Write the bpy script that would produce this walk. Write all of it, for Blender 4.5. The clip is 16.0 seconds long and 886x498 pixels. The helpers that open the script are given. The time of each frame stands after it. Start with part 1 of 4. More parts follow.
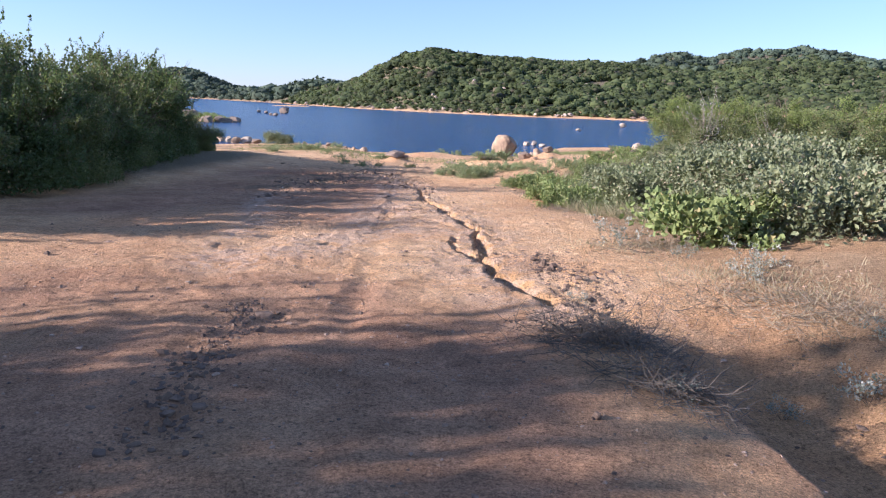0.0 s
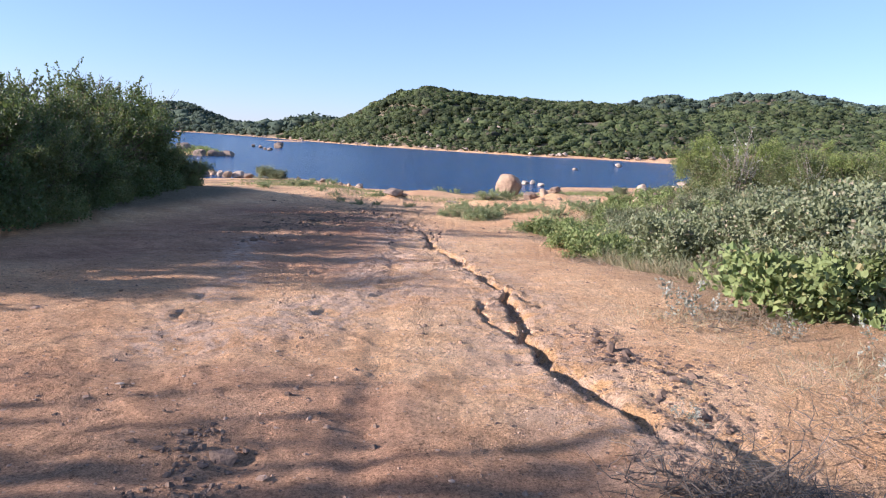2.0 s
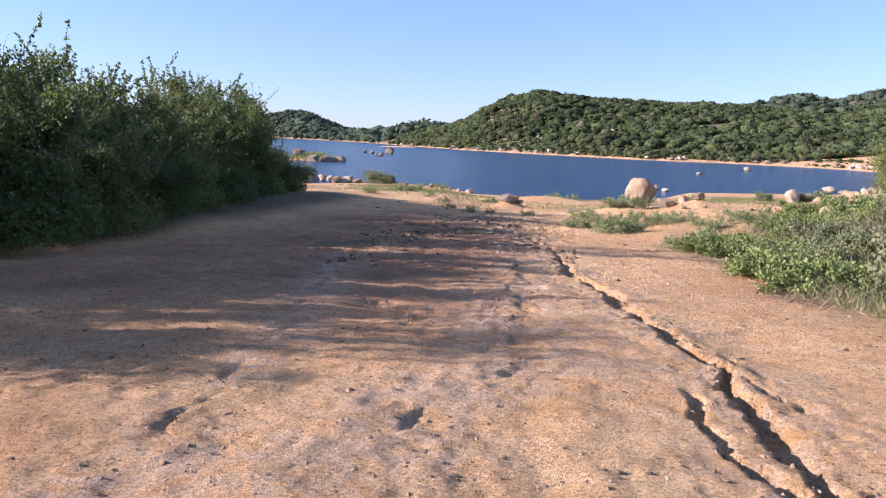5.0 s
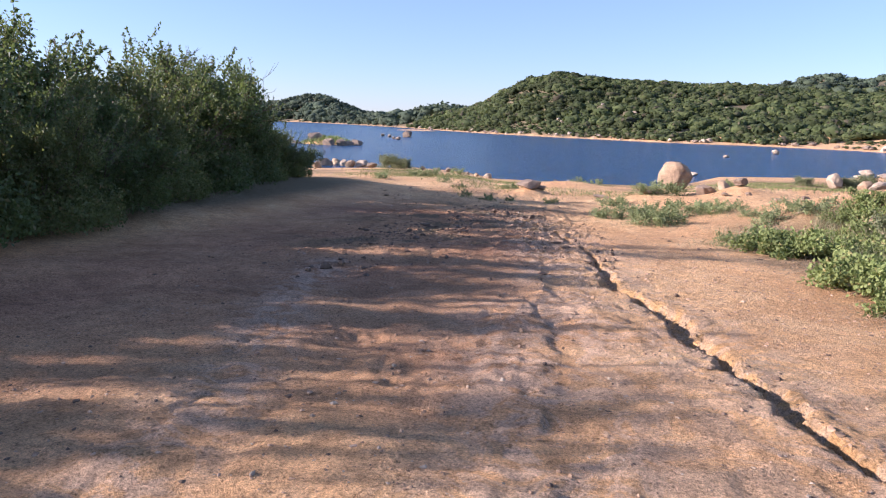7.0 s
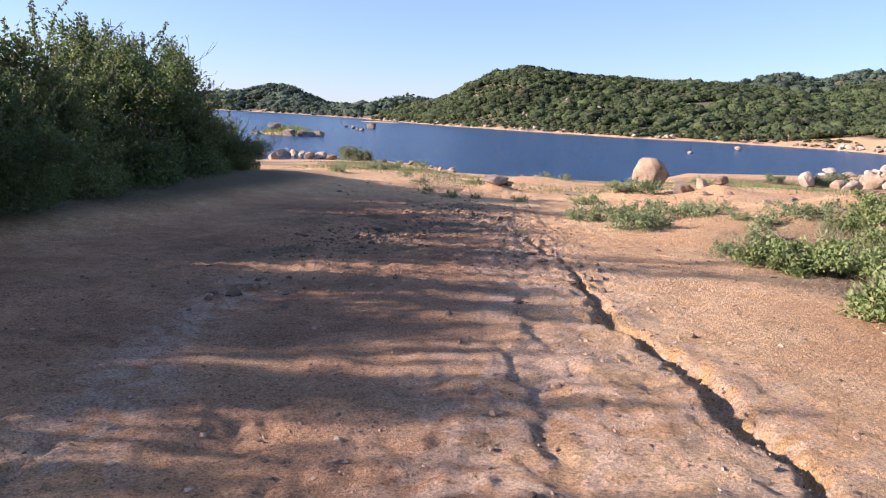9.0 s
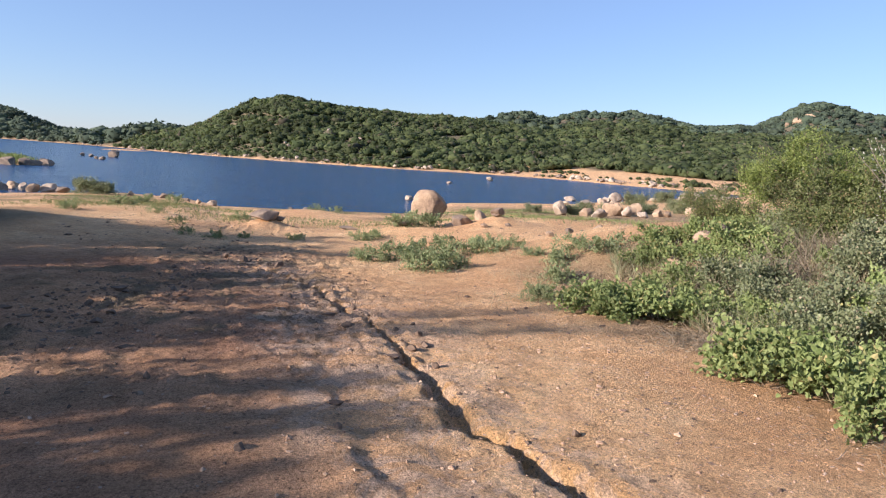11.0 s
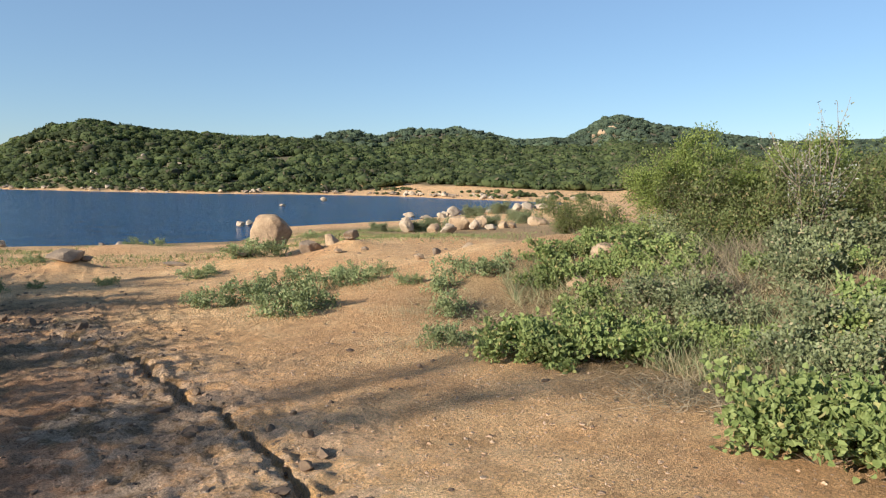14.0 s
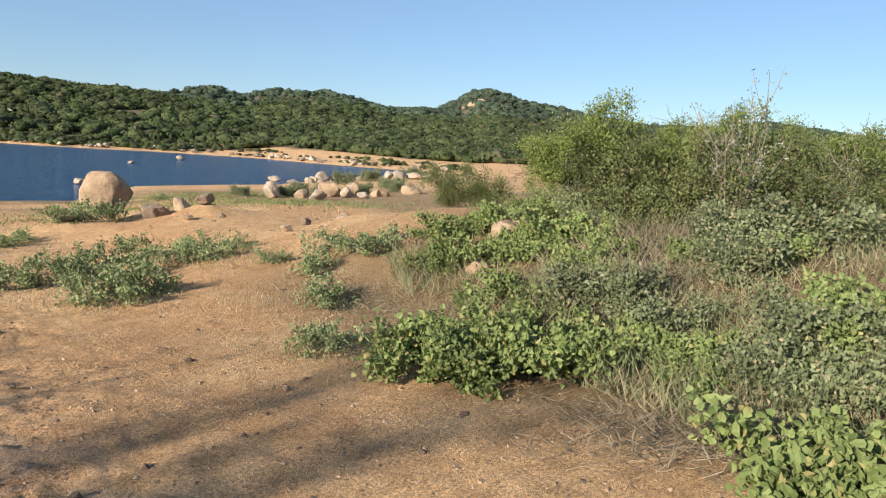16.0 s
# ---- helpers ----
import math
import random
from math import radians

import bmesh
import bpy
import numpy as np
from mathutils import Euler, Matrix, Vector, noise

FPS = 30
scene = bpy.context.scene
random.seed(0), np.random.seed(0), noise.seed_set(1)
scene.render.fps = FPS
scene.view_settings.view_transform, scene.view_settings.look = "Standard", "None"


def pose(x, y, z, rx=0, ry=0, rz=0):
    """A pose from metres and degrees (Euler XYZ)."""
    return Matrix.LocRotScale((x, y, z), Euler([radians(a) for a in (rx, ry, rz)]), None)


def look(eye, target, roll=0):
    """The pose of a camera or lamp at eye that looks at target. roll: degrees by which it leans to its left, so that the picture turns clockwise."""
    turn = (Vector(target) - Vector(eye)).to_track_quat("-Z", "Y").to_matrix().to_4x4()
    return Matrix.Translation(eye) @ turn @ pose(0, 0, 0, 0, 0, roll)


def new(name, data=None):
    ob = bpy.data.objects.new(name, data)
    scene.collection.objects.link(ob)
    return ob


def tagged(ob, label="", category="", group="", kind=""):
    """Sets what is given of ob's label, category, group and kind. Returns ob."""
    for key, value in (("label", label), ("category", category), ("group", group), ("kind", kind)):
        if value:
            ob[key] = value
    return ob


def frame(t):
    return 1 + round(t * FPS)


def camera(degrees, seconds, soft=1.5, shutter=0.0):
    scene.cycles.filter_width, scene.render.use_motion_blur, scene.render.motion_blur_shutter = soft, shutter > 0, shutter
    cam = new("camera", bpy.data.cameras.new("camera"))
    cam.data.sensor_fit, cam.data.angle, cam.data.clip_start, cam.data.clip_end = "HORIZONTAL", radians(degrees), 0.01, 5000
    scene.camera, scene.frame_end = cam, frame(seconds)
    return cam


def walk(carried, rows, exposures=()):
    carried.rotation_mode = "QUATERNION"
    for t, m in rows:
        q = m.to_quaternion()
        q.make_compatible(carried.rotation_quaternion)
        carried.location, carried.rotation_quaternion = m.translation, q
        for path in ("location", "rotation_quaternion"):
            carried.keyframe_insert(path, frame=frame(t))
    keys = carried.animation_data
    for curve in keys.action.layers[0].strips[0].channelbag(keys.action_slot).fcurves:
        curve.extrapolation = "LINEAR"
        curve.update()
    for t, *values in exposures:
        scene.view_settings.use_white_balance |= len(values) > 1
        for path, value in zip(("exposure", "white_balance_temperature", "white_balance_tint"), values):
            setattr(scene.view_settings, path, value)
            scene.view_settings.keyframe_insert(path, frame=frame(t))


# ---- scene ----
cam = camera(66.7, 16.0, 1.2)
METRES, EYE, TILT, LEAN, TURN = 15.6, 1.5, -2.85, 0.0, 0.0
ROWS = [
    (0.0, 0.0, 0.0, 0.0, 0.26, -9.57, -1.52),
    (0.5, -0.0104, 0.0318, -0.0001, -1.76, -6.6, -2.3),
    (1.0, -0.0162, 0.0639, 0.0008, 0.73, -5.7, -1.04),
    (1.5, -0.0204, 0.0955, -0.0003, 1.44, -6.49, -2.39),
    (2.0, -0.0253, 0.1289, 0.0013, -0.3, -6.44, -2.44),
    (2.5, -0.0248, 0.1608, 0.0013, 0.92, -6.44, -3.14),
    (3.0, -0.0303, 0.1959, 0.0013, 2.99, -6.96, -3.34),
    (5.5, -0.063, 0.3678, -0.0038, 11.93, -6.36, -2.16),
    (6.0, -0.0682, 0.4035, -0.0038, 14.78, -8.0, -1.98),
    (6.5, -0.07, 0.4379, -0.0022, 11.86, -6.66, -1.93),
    (7.0, -0.0709, 0.4717, -0.0015, 10.46, -7.82, -2.12),
    (7.5, -0.0765, 0.5054, -0.0022, 6.62, -8.55, -1.95),
    (8.0, -0.0762, 0.537, -0.0022, 8.48, -9.01, -2.64),
    (10.5, -0.1021, 0.6923, 0.0025, -4.39, -5.69, -3.48),
    (11.0, -0.1058, 0.7217, 0.0036, -12.33, -4.84, -2.55),
    (11.5, -0.1027, 0.7495, 0.0048, -15.85, -3.45, -1.38),
    (12.0, -0.104, 0.7733, 0.0068, -20.95, -0.58, -0.99),
    (12.5, -0.105, 0.7958, 0.0057, -21.09, -2.04, -2.14),
    (13.0, -0.1034, 0.8193, 0.0058, -21.49, -2.7, -1.82),
    (13.5, -0.1041, 0.8442, 0.0049, -25.55, -3.75, -0.08),
    (14.0, -0.0989, 0.8698, 0.0049, -26.46, -3.04, 0.66),
    (14.5, -0.0894, 0.8975, 0.0041, -31.89, -4.57, -1.5),
    (15.0, -0.0779, 0.9241, 0.0055, -35.29, -3.37, -0.32),
    (15.5, -0.0639, 0.9514, 0.0035, -34.81, -6.7, -1.82),
    (16.0, -0.0527, 0.9772, 0.0047, -37.57, -5.67, -1.64),
]
walk(cam, [(t, pose(0, 0, EYE, TILT, LEAN, TURN) @ pose(METRES * x, METRES * y, METRES * z, 90 + pitch, roll, yaw)) for t, x, y, z, yaw, pitch, roll in ROWS],
     exposures=[(0.0, 1.36, 5450, 26), (3.0, 1.3, 5600, 26), (8.0, 1.36, 5800, 28), (11.0, 1.1, 5900, 21), (12.3, 0.92, 6050, 6), (16.0, 0.94, 6200, 9)])

# ---- world, sun ----
SHADOW = Vector((1.0, 0.22, 0)).normalized()      # the way that shadows fall on the ground
SUN_EL = radians(19.4)
to_sun = Vector((-SHADOW.x * math.cos(SUN_EL), -SHADOW.y * math.cos(SUN_EL), math.sin(SUN_EL)))
world = bpy.data.worlds.new("sky")
world.use_nodes = True
scene.world = world
sky = world.node_tree.nodes.new("ShaderNodeTexSky")
sky.sky_type, sky.sun_disc, sky.sun_elevation = "NISHITA", False, SUN_EL
sky.sun_rotation = math.atan2(to_sun.x, to_sun.y)
sky.air_density, sky.dust_density, sky.ozone_density = 1.0, 0.15, 3.5
haze = world.node_tree.nodes.new("ShaderNodeMix")
haze.data_type = "RGBA"
haze.inputs[0].default_value = 0.24
haze.inputs[7].default_value = (4.2, 5.7, 8.1, 1)          # even pale blue of a clear, slightly hazy sky
world.node_tree.links.new(sky.outputs[0], haze.inputs[6])
world.node_tree.links.new(haze.outputs[2], world.node_tree.nodes["Background"].inputs[0])
world.node_tree.nodes["Background"].inputs[1].default_value = 0.067
sun = new("sun", bpy.data.lights.new("sun", "SUN"))
sun.data.energy, sun.data.angle, sun.data.color = 5.0, radians(0.6), (1.0, 0.88, 0.72)
sun.matrix_world = look(to_sun * 50, (0, 0, 0))


# ---- materials ----
def material(name, rough=0.9, spec=0.3):
    m = bpy.data.materials.new(name)
    m.use_nodes = True
    nt = m.node_tree
    b = nt.nodes["Principled BSDF"]
    b.inputs["Roughness"].default_value = rough
    b.inputs["Specular IOR Level"].default_value = spec
    return m, nt, b


def node(nt, kind, **sets):
    n = nt.nodes.new(kind)
    for k, v in sets.items():
        if k in n.inputs:
            n.inputs[k].default_value = v
    return n


def coords(nt):
    return nt.nodes.new("ShaderNodeNewGeometry").outputs["Position"]


def noise_tex(nt, vec, scale, detail=4.0, rough=0.55, distortion=0.0):
    n = node(nt, "ShaderNodeTexNoise", Scale=scale, Detail=detail, Roughness=rough, Distortion=distortion)
    nt.links.new(vec, n.inputs["Vector"])
    return n.outputs["Fac"]


def ramp(nt, fac, stops):
    r = nt.nodes.new("ShaderNodeValToRGB")
    e = r.color_ramp.elements
    while len(e) < len(stops):
        e.new(0.5)
    for el, (p, c) in zip(e, stops):
        el.position, el.color = p, (*c, 1) if len(c) == 3 else (c[0], c[0], c[0], 1)
    nt.links.new(fac, r.inputs[0])
    return r.outputs[0]


def mix(nt, fac, a, b, blend="MIX"):
    n = nt.nodes.new("ShaderNodeMix")
    n.data_type, n.blend_type = "RGBA", blend
    for sock, v in ((n.inputs[0], fac), (n.inputs[6], a), (n.inputs[7], b)):
        if isinstance(v, (int, float)):
            sock.default_value = v
        elif isinstance(v, tuple):
            sock.default_value = (*v, 1)
        else:
            nt.links.new(v, sock)
    return n.outputs[2]


def math_node(nt, op, a, b=0.0, c=0.0):
    n = nt.nodes.new("ShaderNodeMath")
    n.operation = op
    n.use_clamp = op == "MULTIPLY_ADD"
    for sock, v in zip(n.inputs, (a, b, c)):
        if isinstance(v, (int, float)):
            sock.default_value = v
        else:
            nt.links.new(v, sock)
    return n.outputs[0]


def bump(nt, b, height, strength, dist):
    n = node(nt, "ShaderNodeBump", Strength=strength, Distance=dist)
    nt.links.new(height, n.inputs["Height"])
    nt.links.new(n.outputs[0], b.inputs["Normal"])


def sand_material():
    m, nt, b = material("sandy_soil", 0.95, 0.15)
    p = coords(nt)
    big = noise_tex(nt, p, 0.35, 5, 0.6)
    mid = noise_tex(nt, p, 2.2, 6, 0.65, 0.6)
    grit = noise_tex(nt, p, 95, 3, 0.75)
    sand = ramp(nt, mid, [(0.3, (0.60, 0.355, 0.165)), (0.5, (0.74, 0.465, 0.235)), (0.72, (0.82, 0.56, 0.31))])
    red = ramp(nt, big, [(0.42, (0, )), (0.62, (1, ))])
    col = mix(nt, math_node(nt, "MULTIPLY", red, 0.55), sand, (0.56, 0.30, 0.14))
    a = nt.nodes.new("ShaderNodeVertexColor")
    a.layer_name = "soil"
    sep = nt.nodes.new("ShaderNodeSeparateColor")
    nt.links.new(a.outputs[0], sep.inputs[0])
    track_shade = ramp(nt, noise_tex(nt, p, 0.9, 6, 0.7, 0.8), [(0.36, (0.215, 0.112, 0.07)), (0.5, (0.34, 0.182, 0.112)), (0.64, (0.47, 0.26, 0.155))])
    col = mix(nt, math_node(nt, "MULTIPLY", sep.outputs[0], 0.88), col, track_shade)           # trodden, redder track, darkened further to deepen the shrub shadows on it
    col = mix(nt, sep.outputs[1], col, mix(nt, mid, (0.47, 0.25, 0.085), (0.60, 0.35, 0.14)))   # ochre cut of the gully
    litter = mix(nt, grit, (0.10, 0.088, 0.05), (0.24, 0.19, 0.115))
    col = mix(nt, sep.outputs[2], col, litter)                                          # weeds and dry litter
    pale = math_node(nt, "MULTIPLY", a.outputs[1], ramp(nt, noise_tex(nt, p, 1.9, 7, 0.72, 1.8), [(0.46, (0, )), (0.54, (1, ))]))
    col = mix(nt, pale, col, (0.60, 0.44, 0.315))                                      # bleached crust
    blot = ramp(nt, noise_tex(nt, p, 6.5, 6, 0.75, 0.5), [(0.3, (0.62, )), (0.5, (1.0, )), (0.7, (1.2, ))])
    col = mix(nt, 0.8, col, blot, "MULTIPLY")
    speck = ramp(nt, noise_tex(nt, p, 24, 3, 0.7), [(0.31, (0.38, )), (0.42, (1, ))])
    col = mix(nt, 0.85, col, speck, "MULTIPLY")
    stony = ramp(nt, noise_tex(nt, p, 46, 3, 0.8), [(0.36, (0.5, )), (0.5, (1.0, )), (0.66, (1.32, ))])
    col = mix(nt, 0.85, col, stony, "MULTIPLY")
    g2 = ramp(nt, grit, [(0.3, (0.5, )), (0.7, (1.35, ))])
    col = mix(nt, 0.8, col, g2, "MULTIPLY")
    nt.links.new(col, b.inputs["Base Color"])
    h = math_node(nt, "ADD", math_node(nt, "MULTIPLY", noise_tex(nt, p, 14, 7, 0.8), 0.8), math_node(nt, "MULTIPLY", grit, 0.6))
    bump(nt, b, h, 1.0, 0.045)
    return m


def rock_material(name, c0, c1, c2, scale=1.0):
    m, nt, b = material(name, 0.85, 0.3)
    p = coords(nt)
    n1 = noise_tex(nt, p, 1.6 * scale, 6, 0.65, 0.4)
    n2 = noise_tex(nt, p, 16 * scale, 5, 0.7)
    col = ramp(nt, n1, [(0.3, c0), (0.5, c1), (0.7, c2)])
    col = mix(nt, 0.6, col, ramp(nt, n2, [(0.3, (0.6, )), (0.65, (1.1, ))]), "MULTIPLY")
    nt.links.new(col, b.inputs["Base Color"])
    bump(nt, b, math_node(nt, "ADD", n2, math_node(nt, "MULTIPLY", n1, 2.0)), 0.7, 0.06 / scale)
    return m


def leaf_material(name, dark, light, dry=None, through_light=0.35, rough=0.55, patches=1.3):
    m, nt, b = material(name, rough, 0.35)
    rnd = nt.nodes.new("ShaderNodeNewGeometry").outputs["Random Per Island"]
    stops = [(0.0, dark), (0.8, light)]
    if dry:
        stops += [(0.9, light), (0.97, dry)]
    c = ramp(nt, rnd, stops)
    c = mix(nt, 0.5 if patches > 0.5 else 0.85, c, ramp(nt, noise_tex(nt, coords(nt), patches, 3), [(0.35, (0.55, )), (0.65, (1.4, ))]), "MULTIPLY")
    nt.links.new(c, b.inputs["Base Color"])
    tr = nt.nodes.new("ShaderNodeBsdfTranslucent")
    nt.links.new(mix(nt, 0.35, c, (0.25, 0.32, 0.06), "MIX"), tr.inputs[0])
    ms = nt.nodes.new("ShaderNodeMixShader")
    ms.inputs[0].default_value = through_light
    nt.links.new(b.outputs[0], ms.inputs[1])
    nt.links.new(tr.outputs[0], ms.inputs[2])
    nt.links.new(ms.outputs[0], nt.nodes["Material Output"].inputs[0])
    return m


def bark_material(name, c0, c1):
    m, nt, b = material(name, 0.9, 0.2)
    n = noise_tex(nt, coords(nt), 22, 4, 0.7)
    nt.links.new(ramp(nt, n, [(0.3, c0), (0.7, c1)]), b.inputs["Base Color"])
    bump(nt, b, n, 0.6, 0.01)
    return m


def water_material():
    m, nt, b = material("lake_water", 0.17, 0.45)
    p = coords(nt)
    st = nt.nodes.new("ShaderNodeMapping")
    st.inputs["Scale"].default_value = (0.5, 1.4, 1.0)
    st.inputs["Rotation"].default_value = (0, 0, 0.35)
    nt.links.new(p, st.inputs[0])
    v = st.outputs[0]
    b.inputs["Base Color"].default_value = (0.024, 0.08, 0.18, 1)
    b.inputs["IOR"].default_value = 1.33
    h = math_node(nt, "ADD", noise_tex(nt, v, 0.22, 3, 0.7), math_node(nt, "MULTIPLY", noise_tex(nt, v, 1.1, 4, 0.7), 0.45))
    bump(nt, b, h, 1.0, 3.0)
    return m


SAND = sand_material()
WATER = water_material()
BOULDER = rock_material("boulder_granite", (0.18, 0.12, 0.08), (0.38, 0.265, 0.165), (0.48, 0.36, 0.24))
PALE = rock_material("pale_granite", (0.26, 0.19, 0.13), (0.42, 0.33, 0.24), (0.52, 0.44, 0.34))
DARKROCK = rock_material("dark_granite", (0.13, 0.10, 0.08), (0.24, 0.18, 0.13), (0.36, 0.27, 0.19))
CLOD = rock_material("dark_soil_clod", (0.09, 0.06, 0.045), (0.16, 0.11, 0.075), (0.24, 0.16, 0.10), 4.0)
LEAF_DARK = leaf_material("shrub_leaf", (0.055, 0.085, 0.03), (0.10, 0.14, 0.05), (0.18, 0.15, 0.07), 0.35)
LEAF_BRIGHT = leaf_material("thornbush_leaf", (0.12, 0.16, 0.035), (0.22, 0.26, 0.07), None, 0.35)
LEAF_GREY = leaf_material("scrub_leaf", (0.115, 0.138, 0.066), (0.215, 0.235, 0.12), (0.32, 0.26, 0.16), 0.25)
LEAF_BROAD = leaf_material("broad_leaf", (0.125, 0.17, 0.05), (0.24, 0.285, 0.10), (0.36, 0.31, 0.13), 0.3, 0.7)
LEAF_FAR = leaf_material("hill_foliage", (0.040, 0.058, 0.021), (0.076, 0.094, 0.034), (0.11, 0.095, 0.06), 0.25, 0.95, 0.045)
# bluish cast in the leaf colour stands in for haze over the distant hills
LEAF_FAR_HAZED = leaf_material("far_hill_foliage_hazed", (0.040, 0.060, 0.038), (0.064, 0.086, 0.052), None, 0.08, 0.95, 0.02)
LEAF_OLIVE = leaf_material("olive_leaf", (0.085, 0.11, 0.035), (0.17, 0.19, 0.07), (0.26, 0.20, 0.09), 0.35)
LEAF_SILVER = leaf_material("silver_leaf", (0.16, 0.18, 0.12), (0.34, 0.34, 0.28), None, 0.2)
DRYGRASS = leaf_material("dry_grass", (0.20, 0.16, 0.09), (0.40, 0.33, 0.20), None, 0.3, 0.8)
GRIT = rock_material("grit", (0.20, 0.125, 0.08), (0.38, 0.25, 0.16), (0.58, 0.44, 0.32), 8.0)
LITTER = leaf_material("dry_litter", (0.11, 0.09, 0.06), (0.26, 0.21, 0.145), None, 0.1, 0.9)
LEAF_PALE = leaf_material("pale_weed_leaf", (0.14, 0.18, 0.075), (0.27, 0.31, 0.15), (0.34, 0.30, 0.16), 0.25, 0.8)
SHOREGRASS = leaf_material("shore_grass", (0.12, 0.15, 0.05), (0.22, 0.23, 0.09), (0.33, 0.27, 0.15), 0.2, 0.9)
BARK = bark_material("shrub_bark", (0.07, 0.055, 0.04), (0.17, 0.13, 0.09))
TWIG = bark_material("dead_twig", (0.06, 0.05, 0.04), (0.19, 0.155, 0.115))
DRY = bark_material("dry_stem", (0.14, 0.11, 0.085), (0.30, 0.245, 0.19))


# ---- the lie of the land ----
WATER_Z = -3.0


def smooth(a, b, v):
    t = np.clip((v - a) / (b - a), 0, 1)
    return t * t * (3 - 2 * t)


def hash2(i, j, seed):
    h = np.sin(i * 127.1 + j * 311.7 + seed * 74.7) * 43758.5453
    return h - np.floor(h)


def vnoise(x, y, seed=0):
    i, j = np.floor(x), np.floor(y)
    u, v = x - i, y - j
    u, v = u * u * (3 - 2 * u), v * v * (3 - 2 * v)
    a, b = hash2(i, j, seed), hash2(i + 1, j, seed)
    c, d = hash2(i, j + 1, seed), hash2(i + 1, j + 1, seed)
    return (a * (1 - u) + b * u) * (1 - v) + (c * (1 - u) + d * u) * v - 0.5


def fbm(x, y, seed=0, octaves=4, gain=0.5):
    s, a = 0, 1.0
    for k in range(octaves):
        s, a, x, y = s + a * vnoise(x, y, seed + k), a * gain, x * 2.03 + 7.1, y * 2.03 + 3.3
    return s


def table(pairs):
    a = np.array(pairs, float)
    return lambda v: np.interp(v, a[:, 0], a[:, 1])


# by bearing from the start (degrees, right positive): the near shore, the far shore, and the height angles of the hills
near_shore = table([(-90, 95), (-46, 83), (-20.4, 66), (-12.4, 69.6), (-8.7, 66), (-6.5, 59.4), (0, 58), (5.9, 58.8), (8, 64.6), (9.8, 73), (12.9, 76), (19, 82.5), (25, 101.6), (32.4, 140), (33.7, 158), (36, 158)])
far_shore = table([(-60, 900), (-22.7, 880), (-17.2, 605), (-11.6, 393), (-7.3, 313), (-1.1, 262), (6.8, 228), (13.4, 225), (20.2, 209), (25, 182), (29.5, 167), (33.7, 158), (36, 158)])
far_left_hill = table([(-60, 0.5), (-40, 0.7), (-27, 0.7), (-24.4, 0.95), (-23.4, 1.2), (-22.3, 1.65), (-20.9, 1.8), (-19.8, 1.5), (-18.8, 1.05), (-17.5, 0.5), (-16.5, 0.3), (-8, 0.2)])
near_hill = table([(-25, -0.3), (-17, 0.1), (-14.2, 0.25), (-11, 0.75), (-8.5, 0.85), (-6.7, 1.6), (-5.6, 2.35), (-3.4, 3.4), (-1.4, 3.85), (1.2, 3.62), (3, 3.4), (5.5, 3.35), (9.5, 3.0), (13, 2.95), (15, 2.95), (17.5, 2.6), (20.3, 2.15), (26.6, 1.8), (33.6, 1.4), (40, 1.0), (60, 0.6), (90, 0.6)])
middle_hills = table([(8, 0), (12, 2.6), (15.2, 3.15), (17.9, 3.9), (20.6, 3.4), (23, 3.98), (25, 3.95), (26.8, 4.12), (29.3, 3.75), (31.8, 3.12), (33.5, 3.2), (36, 3.2), (45, 2.0), (60, 1)])
right_hill = table([(30, 0), (32.5, 3.1), (34, 3.35), (36, 3.35), (37.8, 4.2), (39, 4.95), (40.3, 5.15), (41.3, 4.95), (42.5, 4.5), (44.3, 4.2), (46, 4.0), (48, 3.6), (52, 3.0), (57, 3.0), (62, 3.5), (66, 3.0), (75, 1.5), (95, 1)])
HILLS = [(1100, far_left_hill), (400, near_hill), (620, middle_hills), (900, right_hill)]
GULLY = [(-2.5, 24.4), (-2.1, 23.6), (-1.4, 21.8), (-1.12, 20.1), (-0.68, 18.2), (-0.62, 17.2), (-0.55, 16.0), (-0.3, 15.0), (-0.12, 14.2), (0.14, 12.4), (0.42, 11.1), (0.55, 9.6), (0.5, 8.0), (0.6, 7.2), (0.85, 6.4), (1.25, 5.8)]
BRANCH = [(0.62, 10.6), (0.85, 9.6), (1.07, 8.6), (1.24, 7.6), (1.45, 6.95), (1.5, 6.2), (1.45, 5.4)]
SLIT = [(0.15, 9.9), (0.1, 9.3), (0.3, 8.5), (0.42, 7.9)]
CRACK = [(-4.3, 15.8), (-4.05, 14.0), (-3.55, 12.2), (-3.3, 11.2), (-3.1, 10.4), (-3.06, 9.4), (-3.0, 9.0), (-2.9, 8.5), (-2.8, 7.8), (-2.72, 7.4)]
LEDGE = [(-1.5, 13.6), (-1.3, 11.9), (-1.12, 10.9), (-1.0, 10.1), (-1.42, 9.5), (-1.65, 8.9), (-1.67, 8.5)]
RILL = [(-1.9, 19.5), (-1.5, 17.6), (-1.25, 16.6), (-1.3, 15.6), (-1.05, 14.8), (-0.85, 14.0), (-1.0, 13.2), (-1.25, 12.4)]
EDGE = [(1.1, 6.3), (1.45, 5.6), (1.65, 4.9), (1.74, 3.4), (1.8, 2.7), (1.92, 0.5), (2.1, -4)]
CUTS = [(GULLY, 0.07, 0.12, 1, 0.6), (BRANCH, 0.035, 0.03, 2, 0.4), (SLIT, 0.045, 0.06, 8, 0.0), (CRACK, 0.032, 0.022, 3, 0.0), (LEDGE, 0.04, 0.015, 4, 0.0), (RILL, 0.05, 0.012, 6, 0.0)]


